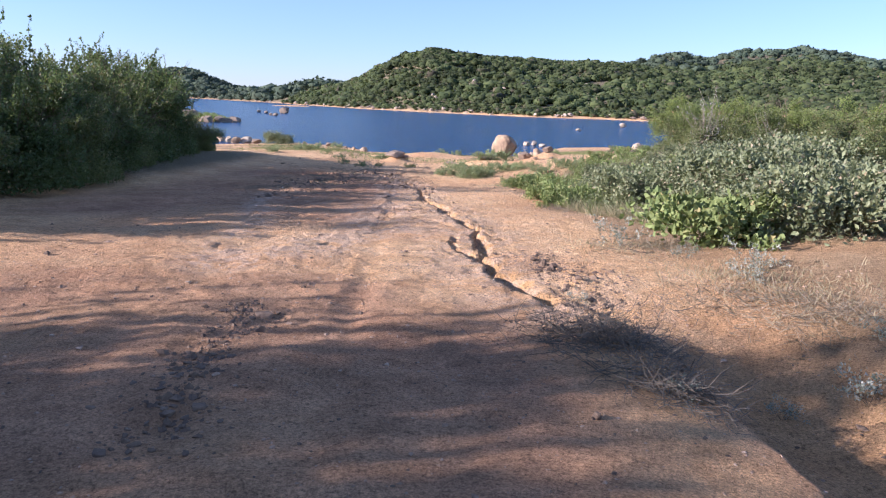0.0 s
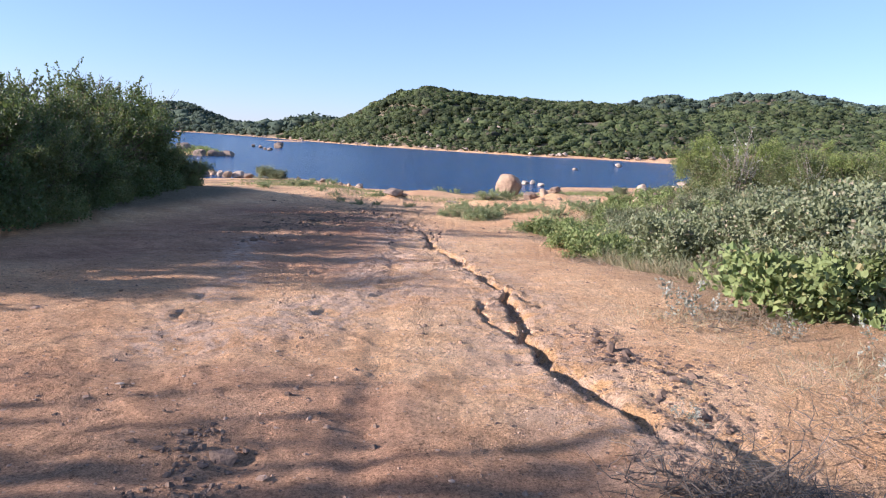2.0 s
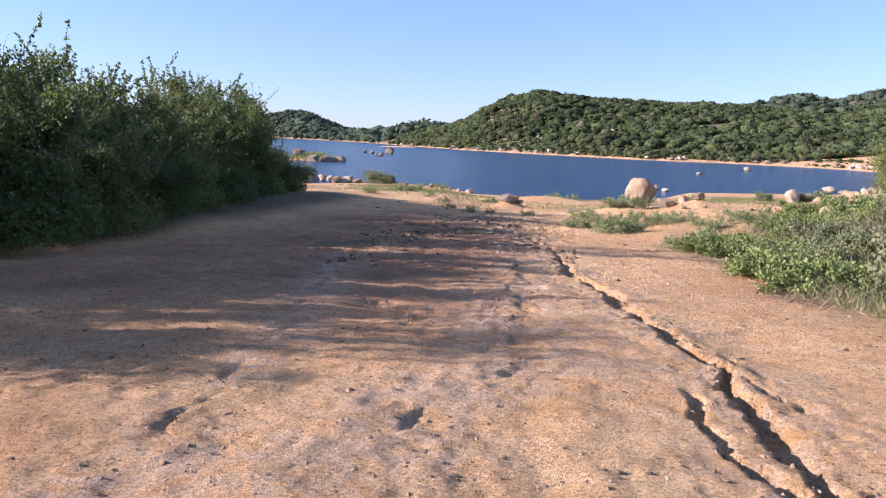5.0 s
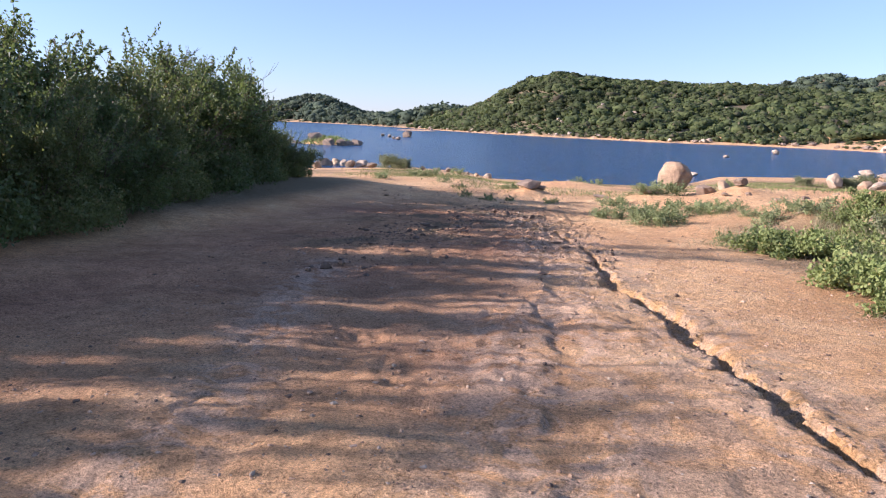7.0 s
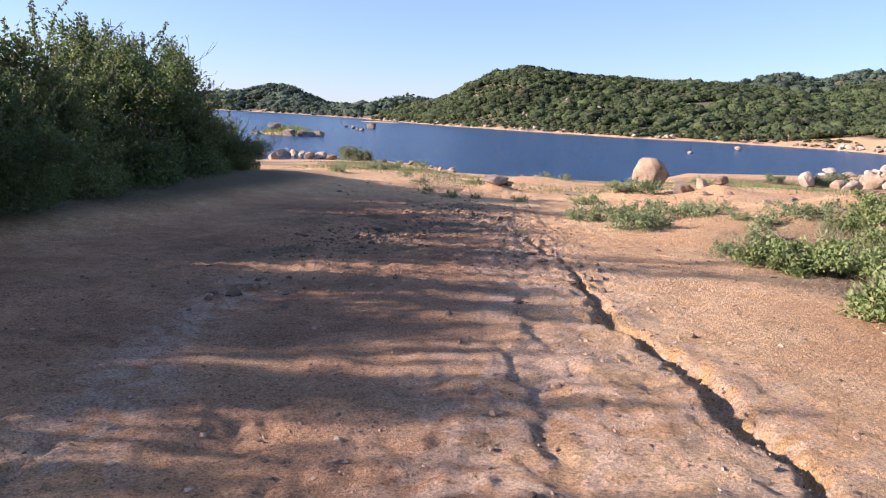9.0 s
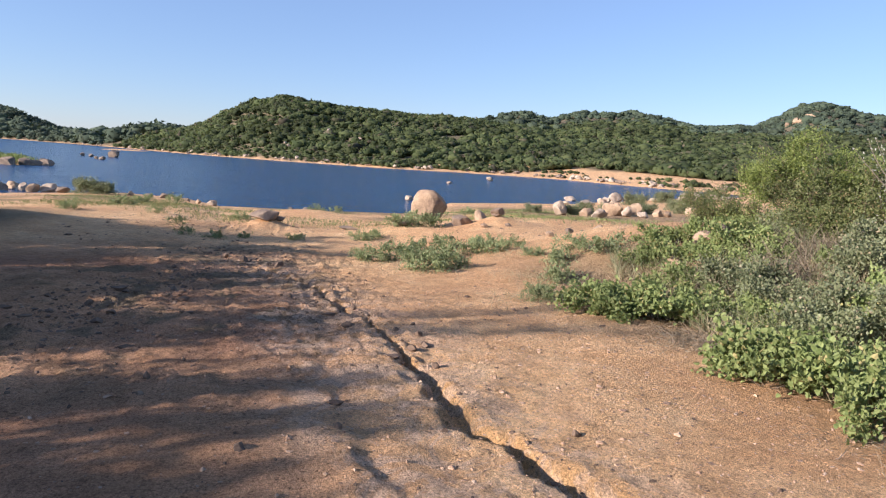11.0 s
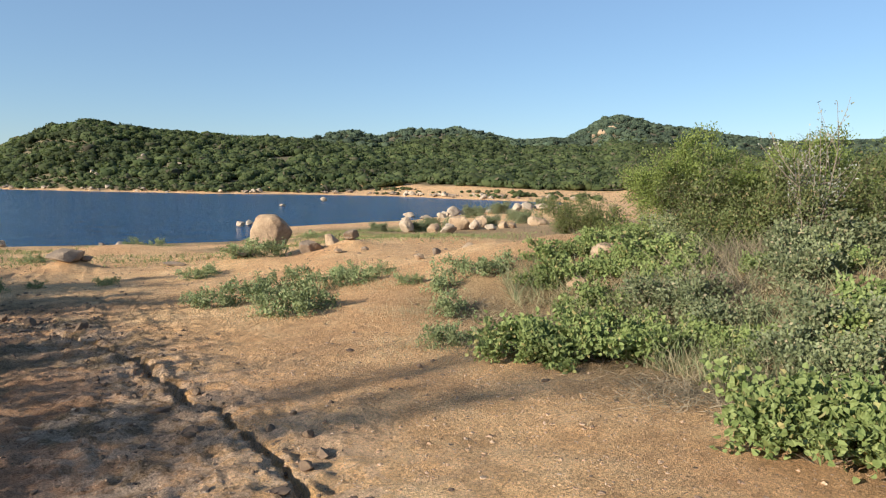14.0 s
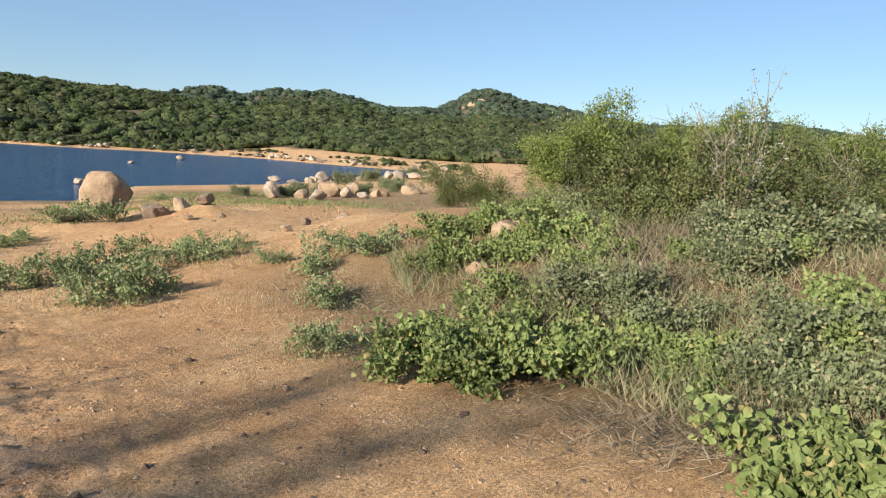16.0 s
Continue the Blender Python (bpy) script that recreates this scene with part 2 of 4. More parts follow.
def near_line(x, y, line):
    """Distance to a polyline, the side (right positive) and how far along (0 to 1)."""
    best, side, along = np.full(x.shape, 1e9), np.zeros(x.shape), np.zeros(x.shape)
    for k, ((ax, ay), (bx, by)) in enumerate(zip(line, line[1:])):
        dx, dy = bx - ax, by - ay
        t = np.clip(((x - ax) * dx + (y - ay) * dy) / (dx * dx + dy * dy), 0, 1)
        ex, ey = x - ax - t * dx, y - ay - t * dy
        d = np.hypot(ex, ey)
        w = d < best
        best, side, along = np.where(w, d, best), np.where(w, np.sign(dx * ey - dy * ex), side), np.where(w, (k + t) / (len(line) - 1), along)
    return best, side, along


def cut(x, y, line, width, depth, seed):
    wob = 0.16 * fbm(x * 2.2, y * 2.2, seed, 3) + 0.05 * fbm(x * 13, y * 13, seed + 3, 2)
    d, side, along = near_line(x + wob, y + 0.6 * wob, line)
    w = width * (1 + 1.3 * vnoise(x * 1.3, y * 1.3, seed + 9) + 0.5 * vnoise(x * 6, y * 6, seed + 5))
    ends = np.clip(np.minimum(along, 1 - along) * 14, 0.15, 1)
    if depth < 0.05:                              # shallow ones come and go
        ends = ends * smooth(-0.16, 0.14, fbm(x * 1.5, y * 1.5, seed + 20, 3, 0.6))
    edge = np.where(side > 0, 1 - smooth(0.3, 1.6, d / w), 1 - smooth(0.55, 1.0, d / w))
    return -depth * ends * edge, np.where(side > 0, 1 - smooth(0.8, 2.6, d / w), 0) * ends


def land(x, y, fine=True):
    x, y = np.asarray(x, float), np.asarray(y, float)
    r, az = np.hypot(x, y), np.degrees(np.arctan2(x, y))
    rn, rf = near_shore(az), far_shore(az)
    f = np.clip((r - 22) / (rn - 22), 0, 1) ** 1.15
    f = np.where(np.abs(az) > 90, 0, f)
    z = -0.0498 * np.clip(y, -25, 22) * (1 - f) + WATER_Z * f
    lake = (az > -80) & (az < 33.7)
    deep = np.minimum(r - rn, rf - r)
    z = np.where(lake & (deep > 0), WATER_Z - np.minimum(0.06 * deep, 3.0), z)
    past = np.where(lake, r - rf, r - 158)
    hill = np.full(x.shape, -50.0)
    for dist, angle in HILLS:
        top = np.maximum(dist, rf + 130)
        crest = 0.6 + top * np.tan(np.radians(angle(az)))
        u = np.clip((r - rf) / (top - rf), 0, 4)
        shape = np.where(u < 1, 0.25 * u + 0.75 * smooth(0.0, 1.0, u), 1 - 0.35 * smooth(1.0, 2.2, u))
        hill = np.maximum(hill, WATER_Z + 0.4 + (crest - WATER_Z) * shape)
    lumps = 2.2 * fbm(x / 38, y / 38, 5, 3) * smooth(25, 90, past)
    z = np.where(past > 0, np.maximum(WATER_Z + np.minimum(0.05 * past, 1.0), hill + lumps * 0.7), z)
    z = np.where((np.abs(az) > 90), -0.0498 * np.clip(y, -25, 0), z)
    for ix, iy, iw, il, ih in ((-41.5, 118, 6.5, 5, 0.8), (-52, 146, 7, 5, 0.5), (-75, 330, 16, 6, 0.6)):
        z = np.maximum(z, WATER_Z + ih - 1.4 * (((x - ix) / iw) ** 2 + ((y - iy) / il) ** 2))
    # the bank to the right of the track, the hollow of the wash, low mounds on the shore
    front = smooth(8, 15, y) * (1 - smooth(23, 29, y))
    z = z + 0.85 * smooth(3.2, 6.6, x) * front * (1 - smooth(14, 40, x)) + 0.3 * smooth(2.5, 6.0, x) * (1 - smooth(8, 15, y)) * smooth(-6, 8, y)
    z = z + 0.42 * smooth(1.0, 4.5, x) * smooth(21, 26, y) * (1 - smooth(35, 45, y)) * (1 - smooth(12, 25, x))
    z = z - 0.22 * np.exp(-(((x - 2.5) / 0.9) ** 2 + ((y - 3.6) / 2.0) ** 2))
    z = z + 0.35 * smooth(-7.5, -11, x) * (1 - smooth(30, 42, y)) * smooth(-30, 0, y)
    for mx, my, mh, mw in ((-2.6, 36.9, 0.35, 0.7), (1.6, 33.6, 0.3, 1.2), (-0.8, 47.0, 0.4, 2.2), (4.9, 32.6, 0.3, 0.7), (6.3, 27.2, 0.2, 0.8), (8.6, 29.0, 0.15, 1.3)):
        z = z + mh * np.exp(-(((x - mx) / mw) ** 2 + ((y - my) / (mw * 0.9)) ** 2))
    dry_land = smooth(-2.9, -2.4, z) * (1 - smooth(60, 120, r))
    z = z + dry_land * (0.10 * fbm(x / 2.4, y / 2.4, 21, 3) + 0.16 * fbm(x / 9, y / 9, 31, 2) * smooth(24, 32, r))
    ochre = np.zeros(x.shape)
    if fine:
        n = (r < 45) & (y > -4)
        xs, ys = x[n], y[n]
        tyres = 0.02 * np.exp(-(((xs + 0.55 + 0.04 * ys) / 0.14) ** 2)) + 0.012 * np.exp(-(((xs + 2.1 + 0.05 * ys) / 0.16) ** 2))
        add = (0.03 * fbm(xs * 2.6, ys * 2.6, 41, 4, 0.6) + 0.012 * fbm(xs * 9, ys * 9, 51, 3, 0.6)) * (1 - 0.65 * smooth(0.0, 1.0, xs)) - tyres
        rough = smooth(14, 19, ys) * (1 - smooth(26, 30, ys)) * (1 - smooth(-1.2, 0.5, xs)) * smooth(-7.5, -5, xs)
        add += rough * 0.07 * np.abs(fbm(xs * 4.6, ys * 6.5, 61, 4, 0.65))
        trodden = (1 - smooth(-1.4, 0.6, xs)) * smooth(10, 13, ys)
        add -= (0.008 + 0.012 * trodden) * (1 - smooth(0.02, 0.16, np.abs(fbm(xs * 1.5 + 0.4 * ys, ys * 1.1, 46, 4, 0.6)))) * smooth(-0.1, 0.2, fbm(xs * 0.8, ys * 0.8, 47, 2))     # small runnels
        add += 0.010 * np.round(3 * fbm(xs * 1.1, ys * 0.8, 48, 4, 0.6)) / 3 * (1 - smooth(0.2, 1.2, xs))                                        # low crusty steps
        oc = np.zeros(xs.shape)
        for line, w, dep, sd, tint in CUTS:
            c, o = cut(xs, ys, line, w, dep, sd)
            add += c
            oc = np.maximum(oc, o * tint)
        d, side, along = near_line(xs + 0.15 * fbm(xs * 1.5, ys * 1.5, 15, 3), ys, EDGE)      # the drop into the wash
        add -= np.where(side > 0, 0.20 * smooth(0.0, 0.16, d) * (1 - smooth(0.5, 2.2, d)), 0) * smooth(6.6, 5.2, ys)
        d = near_line(xs, ys, GULLY)[0]
        crumbs = np.exp(-(d / 0.45) ** 2)
        add += crumbs * (0.02 * fbm(xs * 11, ys * 11, 93, 2, 0.7) + 0.03 * np.round(2.5 * fbm(xs * 2.3, ys * 1.6, 94, 3)) / 2.5)
        flow = np.exp(-(near_line(xs, ys, BRANCH)[0] / 0.5) ** 2)                            # washed-out mud below the gully
        add += flow * 0.05 * (np.abs(fbm(xs * 3.4, ys * 2.2, 96, 4, 0.65)) - 0.12)
        d = near_line(xs, ys, LEDGE)[0]
        add += 0.03 * np.exp(-(d / 0.6) ** 2) * np.abs(fbm(xs * 5, ys * 9, 95, 3, 0.6))
        z[n] += add
        ochre[n] = np.maximum(oc, 0.45 * smooth(1.8, 2.3, xs) * (1 - smooth(3.4, 4.4, xs)) * (1 - smooth(4.5, 7.0, ys)))
    return (z, ochre) if fine else z


def ground_z(x, y):
    return float(land(np.array([x]), np.array([y]))[0][0])


def spaced(lo, hi, fine_lo, fine_hi, step, grow):
    out = list(np.arange(fine_lo, fine_hi, step))
    for sign, end, start in ((-1, lo, fine_lo), (1, hi, fine_hi)):
        v, s = start, step
        while sign * (end - v) > 0:
            s = min(s * grow, max(step, 0.028 * abs(v) + step))
            v += sign * s
            out.append(v)
    return np.array(sorted(out))


# ---- mesh helpers ----
def mesh_from(name, verts, faces, mat, smooth_shade=False):
    """faces: an (n, 3) or (n, 4) array."""
    me = bpy.data.meshes.new(name)
    verts, faces = np.asarray(verts, np.float32), np.asarray(faces, np.int32)
    k = faces.shape[1]
    me.vertices.add(len(verts))
    me.vertices.foreach_set("co", verts.ravel())
    me.loops.add(faces.size)
    me.loops.foreach_set("vertex_index", faces.ravel())
    me.polygons.add(len(faces))
    me.polygons.foreach_set("loop_start", np.arange(0, faces.size, k, dtype=np.int32))
    me.polygons.foreach_set("use_smooth", np.full(len(faces), smooth_shade))
    me.update(calc_edges=True)
    me.materials.append(mat)
    return me


def empty(name, x, y, z=None, turn=0.0, size=1.0):
    ob = new(name)
    ob.empty_display_size = 0.1
    ob.matrix_world = Matrix.Translation((x, y, ground_z(x, y) if z is None else z)) @ Matrix.Rotation(turn, 4, "Z") @ Matrix.Scale(size, 4)
    return ob


def part_mesh(name, me, parent, label=""):
    ob = new(name, me)
    ob.parent = parent
    return tagged(ob, label) if label else ob


def unit(v):
    return v / np.maximum(np.linalg.norm(v, axis=-1, keepdims=True), 1e-9)


def leaf_mesh(rng, base, way, length, width, broad=False):
    """One folded leaf at each base; quads."""
    n = len(base)
    way = unit(way)
    side = unit(np.cross(way, rng.normal(size=(n, 3))))
    up = np.cross(side, way)
    L = (length * rng.uniform(0.6, 1.25, (n, 1)))
    w = (width * rng.uniform(0.7, 1.2, (n, 1)))
    if broad:
        rows = [base, base + way * L * 0.12 + side * w * 0.85 + up * w * 0.2, base + way * L * 0.6 + side * w * 0.75 + up * w * 0.2, base + way * L - up * L * 0.12,
                base + way * L * 0.6 - side * w * 0.75 + up * w * 0.2, base + way * L * 0.12 - side * w * 0.85 + up * w * 0.2]
        v = np.stack(rows, 1).reshape(-1, 3)
        i = np.arange(n)[:, None] * 6
        f = np.concatenate([i + [0, 1, 2, 3], i + [0, 3, 4, 5]])
    else:
        rows = [base, base + way * L * 0.5 + side * w + up * w * 0.25, base + way * L, base + way * L * 0.5 - side * w + up * w * 0.25]
        v = np.stack(rows, 1).reshape(-1, 3)
        f = np.arange(n)[:, None] * 4 + [0, 1, 2, 3]
    return v, f


def tubes(segs, sides=4):
    """Tapered tubes along segments (p0, p1, r0, r1)."""
    p0, p1 = np.array([s[0] for s in segs]), np.array([s[1] for s in segs])
    r0, r1 = np.array([s[2] for s in segs]), np.array([s[3] for s in segs])
    d = unit(p1 - p0)
    a = unit(np.cross(d, np.where(np.abs(d[:, 2:]) > 0.9, [[1.0, 0, 0]], [[0, 0, 1.0]])))
    b = np.cross(d, a)
    ring = [np.cos(2 * np.pi * k / sides) * a + np.sin(2 * np.pi * k / sides) * b for k in range(sides)]
    v = np.stack([p0 + q * r0[:, None] for q in ring] + [p1 + q * r1[:, None] for q in ring], 1).reshape(-1, 3)
    i = np.arange(len(segs))[:, None] * 2 * sides
    f = np.concatenate([i + [k, (k + 1) % sides, sides + (k + 1) % sides, sides + k] for k in range(sides)])
    return v, f


def grow(rng, stems, levels, kids, curl=0.35, lift=0.12, lean=0.5, rad=0.03, shrink=0.62):
    """Branches that start at the origin, about 1 high: the segments and the leafy points with their ways."""
    segs, tips, ways = [], [], []
    stack = []
    for k in range(stems):
        a = 2 * np.pi * (k + rng.uniform(-0.4, 0.4)) / stems
        d = np.array([np.cos(a) * lean, np.sin(a) * lean, 1.0]) * rng.uniform(0.6, 1.0)
        stack.append((np.array([0.04 * np.cos(a), 0.04 * np.sin(a), -0.03]), unit(d), rng.uniform(0.55, 1.0), rad, 0))
    while stack:
        p, d, length, ra, lev = stack.pop()
        n = 4
        for s in range(n):
            d = unit(d + rng.normal(size=3) * curl * 0.5 + [0, 0, lift])
            q = p + d * length / n
            q[2] = max(q[2], 0.02)
            segs.append((p, q, ra * (1 - 0.2 * s), ra * (0.8 - 0.2 * s) + 0.0008))
            if lev >= levels - 2:
                for u in (0.35, 0.85):
                    tips.append(p + (q - p) * u)
                    ways.append(d)
            if lev < levels - 1 and s > 0:
                for _ in range(kids):
                    if rng.random() < 0.8:
                        stack.append((q, unit(d + rng.normal(size=3) * 0.75), length * shrink * rng.uniform(0.7, 1.1), ra * 0.5, lev + 1))
            p = q
    return segs, np.array(tips), np.array(ways)


def plant_meshes(name, seed, height, spread, leaf, per_tip, length, width, stems=6, levels=4, kids=2, bark=None, broad=False, scatter=0.06, skirt=0.0, clumps=0, reach=0.4, **more):
    """Meshes of one kind of plant: branches and leaves."""
    rng = np.random.default_rng(seed)
    segs, tips, ways = grow(rng, stems, levels, kids, **more)
    ext = np.percentile(np.hypot(tips[:, 0], tips[:, 1]), 96)
    s = np.array([spread / ext, spread / ext, height / np.percentile(tips[:, 2], 99)])
    segs = [(a * s, b * s, r0 * height, r1 * height) for a, b, r0, r1 in segs]
    tips = tips * s
    keep = tips[:, 2] < 1.03 * height
    tips, ways = tips[keep], ways[keep]
    segs = [g for g in segs if g[1][2] < 1.06 * height]
    if clumps:                                   # leaves gather in masses, with gaps between them
        heart = tips[rng.choice(len(tips), clumps, replace=False)]
        gap = np.min(np.linalg.norm((tips[:, None] - heart[None]) * [1, 1, 1.3], axis=-1), axis=1)
        keep = gap < reach * rng.uniform(0.6, 1.15, len(tips))
        tips, ways = tips[keep], ways[keep]
    idx = np.repeat(np.arange(len(tips)), per_tip)
    base = tips[idx] + rng.normal(size=(len(idx), 3)) * scatter
    way = unit(ways[idx]) + rng.normal(size=(len(idx), 3)) * 0.8 + [0, 0, 0.15]
    if skirt:
        n = int(len(base) * skirt)
        a, q = rng.uniform(0, 2 * np.pi, n), np.sqrt(rng.uniform(0.15, 1, n)) * spread
        low = np.stack([q * np.cos(a), q * np.sin(a), np.abs(rng.normal(0.0, 0.24, n)) * height * (1.15 - q / spread * 0.6)], 1)
        base, way = np.concatenate([base, low]), np.concatenate([way, rng.normal(size=(n, 3)) + [0, 0, 0.4]])
    base[:, 2] = np.maximum(base[:, 2], 0.01)
    v, f = leaf_mesh(rng, base, way, length, width, broad)
    crown = mesh_from(name + "_crown", v, f, leaf)
    v, f = tubes(segs)
    return mesh_from(name + "_branches", v, f, bark or BARK), crown


def plant(name, meshes, x, y, size, turn, label, category, group="", z=None):
    ob = empty(name, x, y, z, turn, size)
    part_mesh("branch_frame", meshes[0], ob)
    part_mesh("crown", meshes[1], ob)
    return tagged(ob, label, category, group)


def stone_mesh(name, seed, mat, sx, sy, sz, sub=3, rough=0.22, flat=0.0):
    rng = np.random.default_rng(seed)
    bm = bmesh.new()
    bmesh.ops.create_icosphere(bm, subdivisions=sub, radius=1)
    off = Vector(rng.uniform(-50, 50, 3))
    cuts = [(Vector(unit(rng.normal(size=3))), rng.uniform(0.5, 0.85)) for _ in range(int(12 * flat))]
    for v in bm.verts:
        d = v.co.normalized()
        k = 1 + rough * noise.noise(d * 1.1 + off) * 1.6 + rough * 0.4 * noise.noise(d * 3.1 + off) + rough * 0.12 * noise.noise(d * 8 + off)
        p = d * k
        for n, h in cuts:
            over = p.dot(n) - h
            if over > 0:
                p -= n * over * 0.93
        v.co = Vector((p.x * sx, p.y * sy, p.z * sz))
    me = bpy.data.meshes.new(name)
    bm.to_mesh(me)
    bm.free()
    me.polygons.foreach_set("use_smooth", np.full(len(me.polygons), flat < 0.9))
    me.materials.append(mat)
    return me


# ---- ground and lake ----
gx = spaced(-2600, 2600, -4.6, 3.2, 0.030, 1.05)
gy = spaced(-400, 2600, 2.0, 24.6, 0.037, 1.05)
GX, GY = np.meshgrid(gx, gy)
GZ, OCHRE = land(GX, GY)
verts = np.stack([GX, GY, GZ], -1).reshape(-1, 3)
ii = np.arange(len(gx) * len(gy)).reshape(len(gy), len(gx))
quads = np.stack([ii[:-1, :-1], ii[:-1, 1:], ii[1:, 1:], ii[1:, :-1]], -1).reshape(-1, 4)
ground_me = mesh_from("ground", verts, quads, SAND, True)
r_all = np.hypot(GX, GY)
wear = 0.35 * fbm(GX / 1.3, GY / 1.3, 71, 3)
# worn track; its dark colour also deepens the shadows cast across it
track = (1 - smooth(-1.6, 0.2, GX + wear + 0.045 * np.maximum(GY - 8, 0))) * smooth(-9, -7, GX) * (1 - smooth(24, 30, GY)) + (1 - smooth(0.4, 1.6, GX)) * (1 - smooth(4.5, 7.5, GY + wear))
bare_lit = smooth(6.3, 7.2, GY + wear) * (1 - smooth(10.2, 12.5, GY + 2 * wear))          # sunlit gap between the shrub shadows, painted as a paler stretch
track = np.clip(track, 0, 1) * (1 - 0.75 * bare_lit) * (0.75 + 0.5 * fbm(GX / 2, GY / 2, 77, 3))
track = np.maximum(track, 0.6 * smooth(1.4, 2.0, GX) * (1 - smooth(3.4, 4.2, GX)) * (1 - smooth(5.0, 6.4, GY + wear)))          # red floor of the wash, colour darkened for the shadow lying there
patch = smooth(-0.12, 0.22, fbm(GX / 3.2, GY / 3.2, 81, 4))
weeds = smooth(1.6, 3.6, GX + 0.8 * wear - 0.12 * np.maximum(0, 14 - GY)) * (1 - smooth(22, 26, GY)) * smooth(7, 10, GY) * 0.75
weeds = np.maximum(weeds, smooth(2.6, 3.6, GX + wear) * (1 - smooth(7, 10, GY)) * 0.55)
weeds = np.maximum(weeds, smooth(9, 13, GX) * (1 - smooth(50, 70, r_all)) * 0.6)
weeds = np.maximum(weeds, smooth(42, 47, GY) * (1 - smooth(58, 66, r_all)) * patch * 0.7)
weeds = np.maximum(weeds, smooth(-8.2, -9.5, GX) * (1 - smooth(30, 40, GY)))
churned = smooth(14, 19, GY) * (1 - smooth(26, 31, GY)) * (1 - smooth(-2.0, -0.4, GX + wear)) * smooth(-6.5, -4.5, GX)
weeds = np.maximum(weeds, 0.75 * churned * smooth(0.0, 0.25, fbm(GX * 1.6, GY * 1.1, 87, 4, 0.6)))
past_shore = r_all - far_shore(np.degrees(np.arctan2(GX, GY)))
weeds = np.maximum(weeds, np.where((GY > 90), smooth(1, 12, past_shore - 46 * smooth(30, 75, GX) + 16 * fbm(GX / 12, GY / 12, 91, 3)), 0))
crust = np.exp(-((near_line(GX, GY, GULLY)[0] / 0.8) ** 2)) * 0.6 + np.exp(-((near_line(GX - 0.12, GY, CRACK)[0] / 0.3) ** 2)) * 0.8 + np.exp(-((near_line(GX, GY, LEDGE + [(-2.4, 7.6)])[0] / 0.55) ** 2)) * 0.9 + np.exp(-((near_line(GX, GY, RILL)[0] / 0.35) ** 2)) * 0.8
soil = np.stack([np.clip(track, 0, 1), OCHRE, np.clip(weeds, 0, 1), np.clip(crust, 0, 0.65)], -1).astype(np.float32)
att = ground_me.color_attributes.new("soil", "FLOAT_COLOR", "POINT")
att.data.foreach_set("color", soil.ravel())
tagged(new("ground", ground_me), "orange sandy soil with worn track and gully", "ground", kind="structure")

lake_me = mesh_from("lake", [(-2500, 40, WATER_Z), (400, 40, WATER_Z), (400, 2500, WATER_Z), (-2500, 2500, WATER_Z)], [(0, 1, 2, 3)], WATER)
tagged(new("water", lake_me), "wind-rippled deep blue lake water", "water", kind="structure")

# ---- woods on the hills ----
def woods(seed, count, az_range, r_range, size, shore=False):
    rng = np.random.default_rng(seed)
    az = np.radians(rng.uniform(*az_range, count))
    r = np.sqrt(rng.uniform(r_range[0] ** 2, r_range[1] ** 2, count))
    x, y = r * np.sin(az), r * np.cos(az)
    z = land(x, y, False)
    past = r - far_shore(np.degrees(az))
    keep = (z > WATER_Z + 0.3) & (past > 3 + 48 * smooth(15, 24, np.degrees(az))) & (fbm(x / 22, y / 22, seed, 3) > -0.5)
    if shore:
        keep = (past > 0.8) & (past < 30) & (fbm(x / 9, y / 9, seed, 3) > -0.06 + 0.14 * smooth(14, 24, np.degrees(az)))
    x, y, z = x[keep], y[keep], z[keep]
    n = len(x)
    s = size * np.clip(np.exp(rng.normal(-0.12, 0.42, n)), 0.35, 1.75) * np.where(past[keep] < 30, 0.6, 1)
    bm = bmesh.new()
    bmesh.ops.create_icosphere(bm, subdivisions=1 if size < 30 else 2, radius=1)
    tv = np.array([q.co[:] for q in bm.verts])
    tf = np.array([[q.index for q in p.verts] for p in bm.faces])
    bm.free()
    ph = rng.uniform(0, 6.28, (n, 1, 3))
    lobes = 1 + 0.28 * np.sin(3.1 * tv[None, :, :1] + ph[..., :1]) * np.cos(3.7 * tv[None, :, 1:2] + ph[..., 1:2]) + 0.12 * rng.normal(size=(n, len(tv), 1))
    c = tv[None] * lobes * s[:, None, None] * (rng.uniform(0.75, 1.25, (n, 1, 3)) * [0.44, 0.44, 0.26])
    c += np.stack([x, y, z], -1)[:, None] + np.array([0, 0, 0.22]) * s[:, None, None]
    v1, f1 = c.reshape(-1, 3), (tf[None] + np.arange(n)[:, None, None] * len(tv)).reshape(-1, 3)
    # loose sprays that break the outline
    k = 34
    d = unit(rng.normal(size=(n, k, 3)))
    d[..., 2] = np.abs(d[..., 2]) * 0.9 - 0.1
    e = (np.stack([x, y, z], -1)[:, None] + np.array([0, 0, 0.22]) * s[:, None, None] + d * s[:, None, None] * rng.uniform(0.36, 0.54, (n, k, 1)) * [1.05, 1.05, 0.66]).reshape(-1, 3)
    sz = np.repeat(s, k)[:, None] * rng.uniform(0.6, 1.3, (n * k, 1))
    out = unit(d.reshape(-1, 3) + rng.normal(size=(n * k, 3)) * 0.35)
    a = unit(np.cross(out, rng.normal(size=e.shape))) * 0.10 * sz
    b = unit(np.cross(a, out)) * 0.075 * sz
    v2 = np.stack([e - a, e - b, e + a, e + b], 1).reshape(-1, 3)
    q = np.arange(len(e))[:, None] * 4 + len(v1)
    return np.concatenate([v1, v2]), np.concatenate([f1, q + [0, 1, 2], q + [0, 2, 3]])


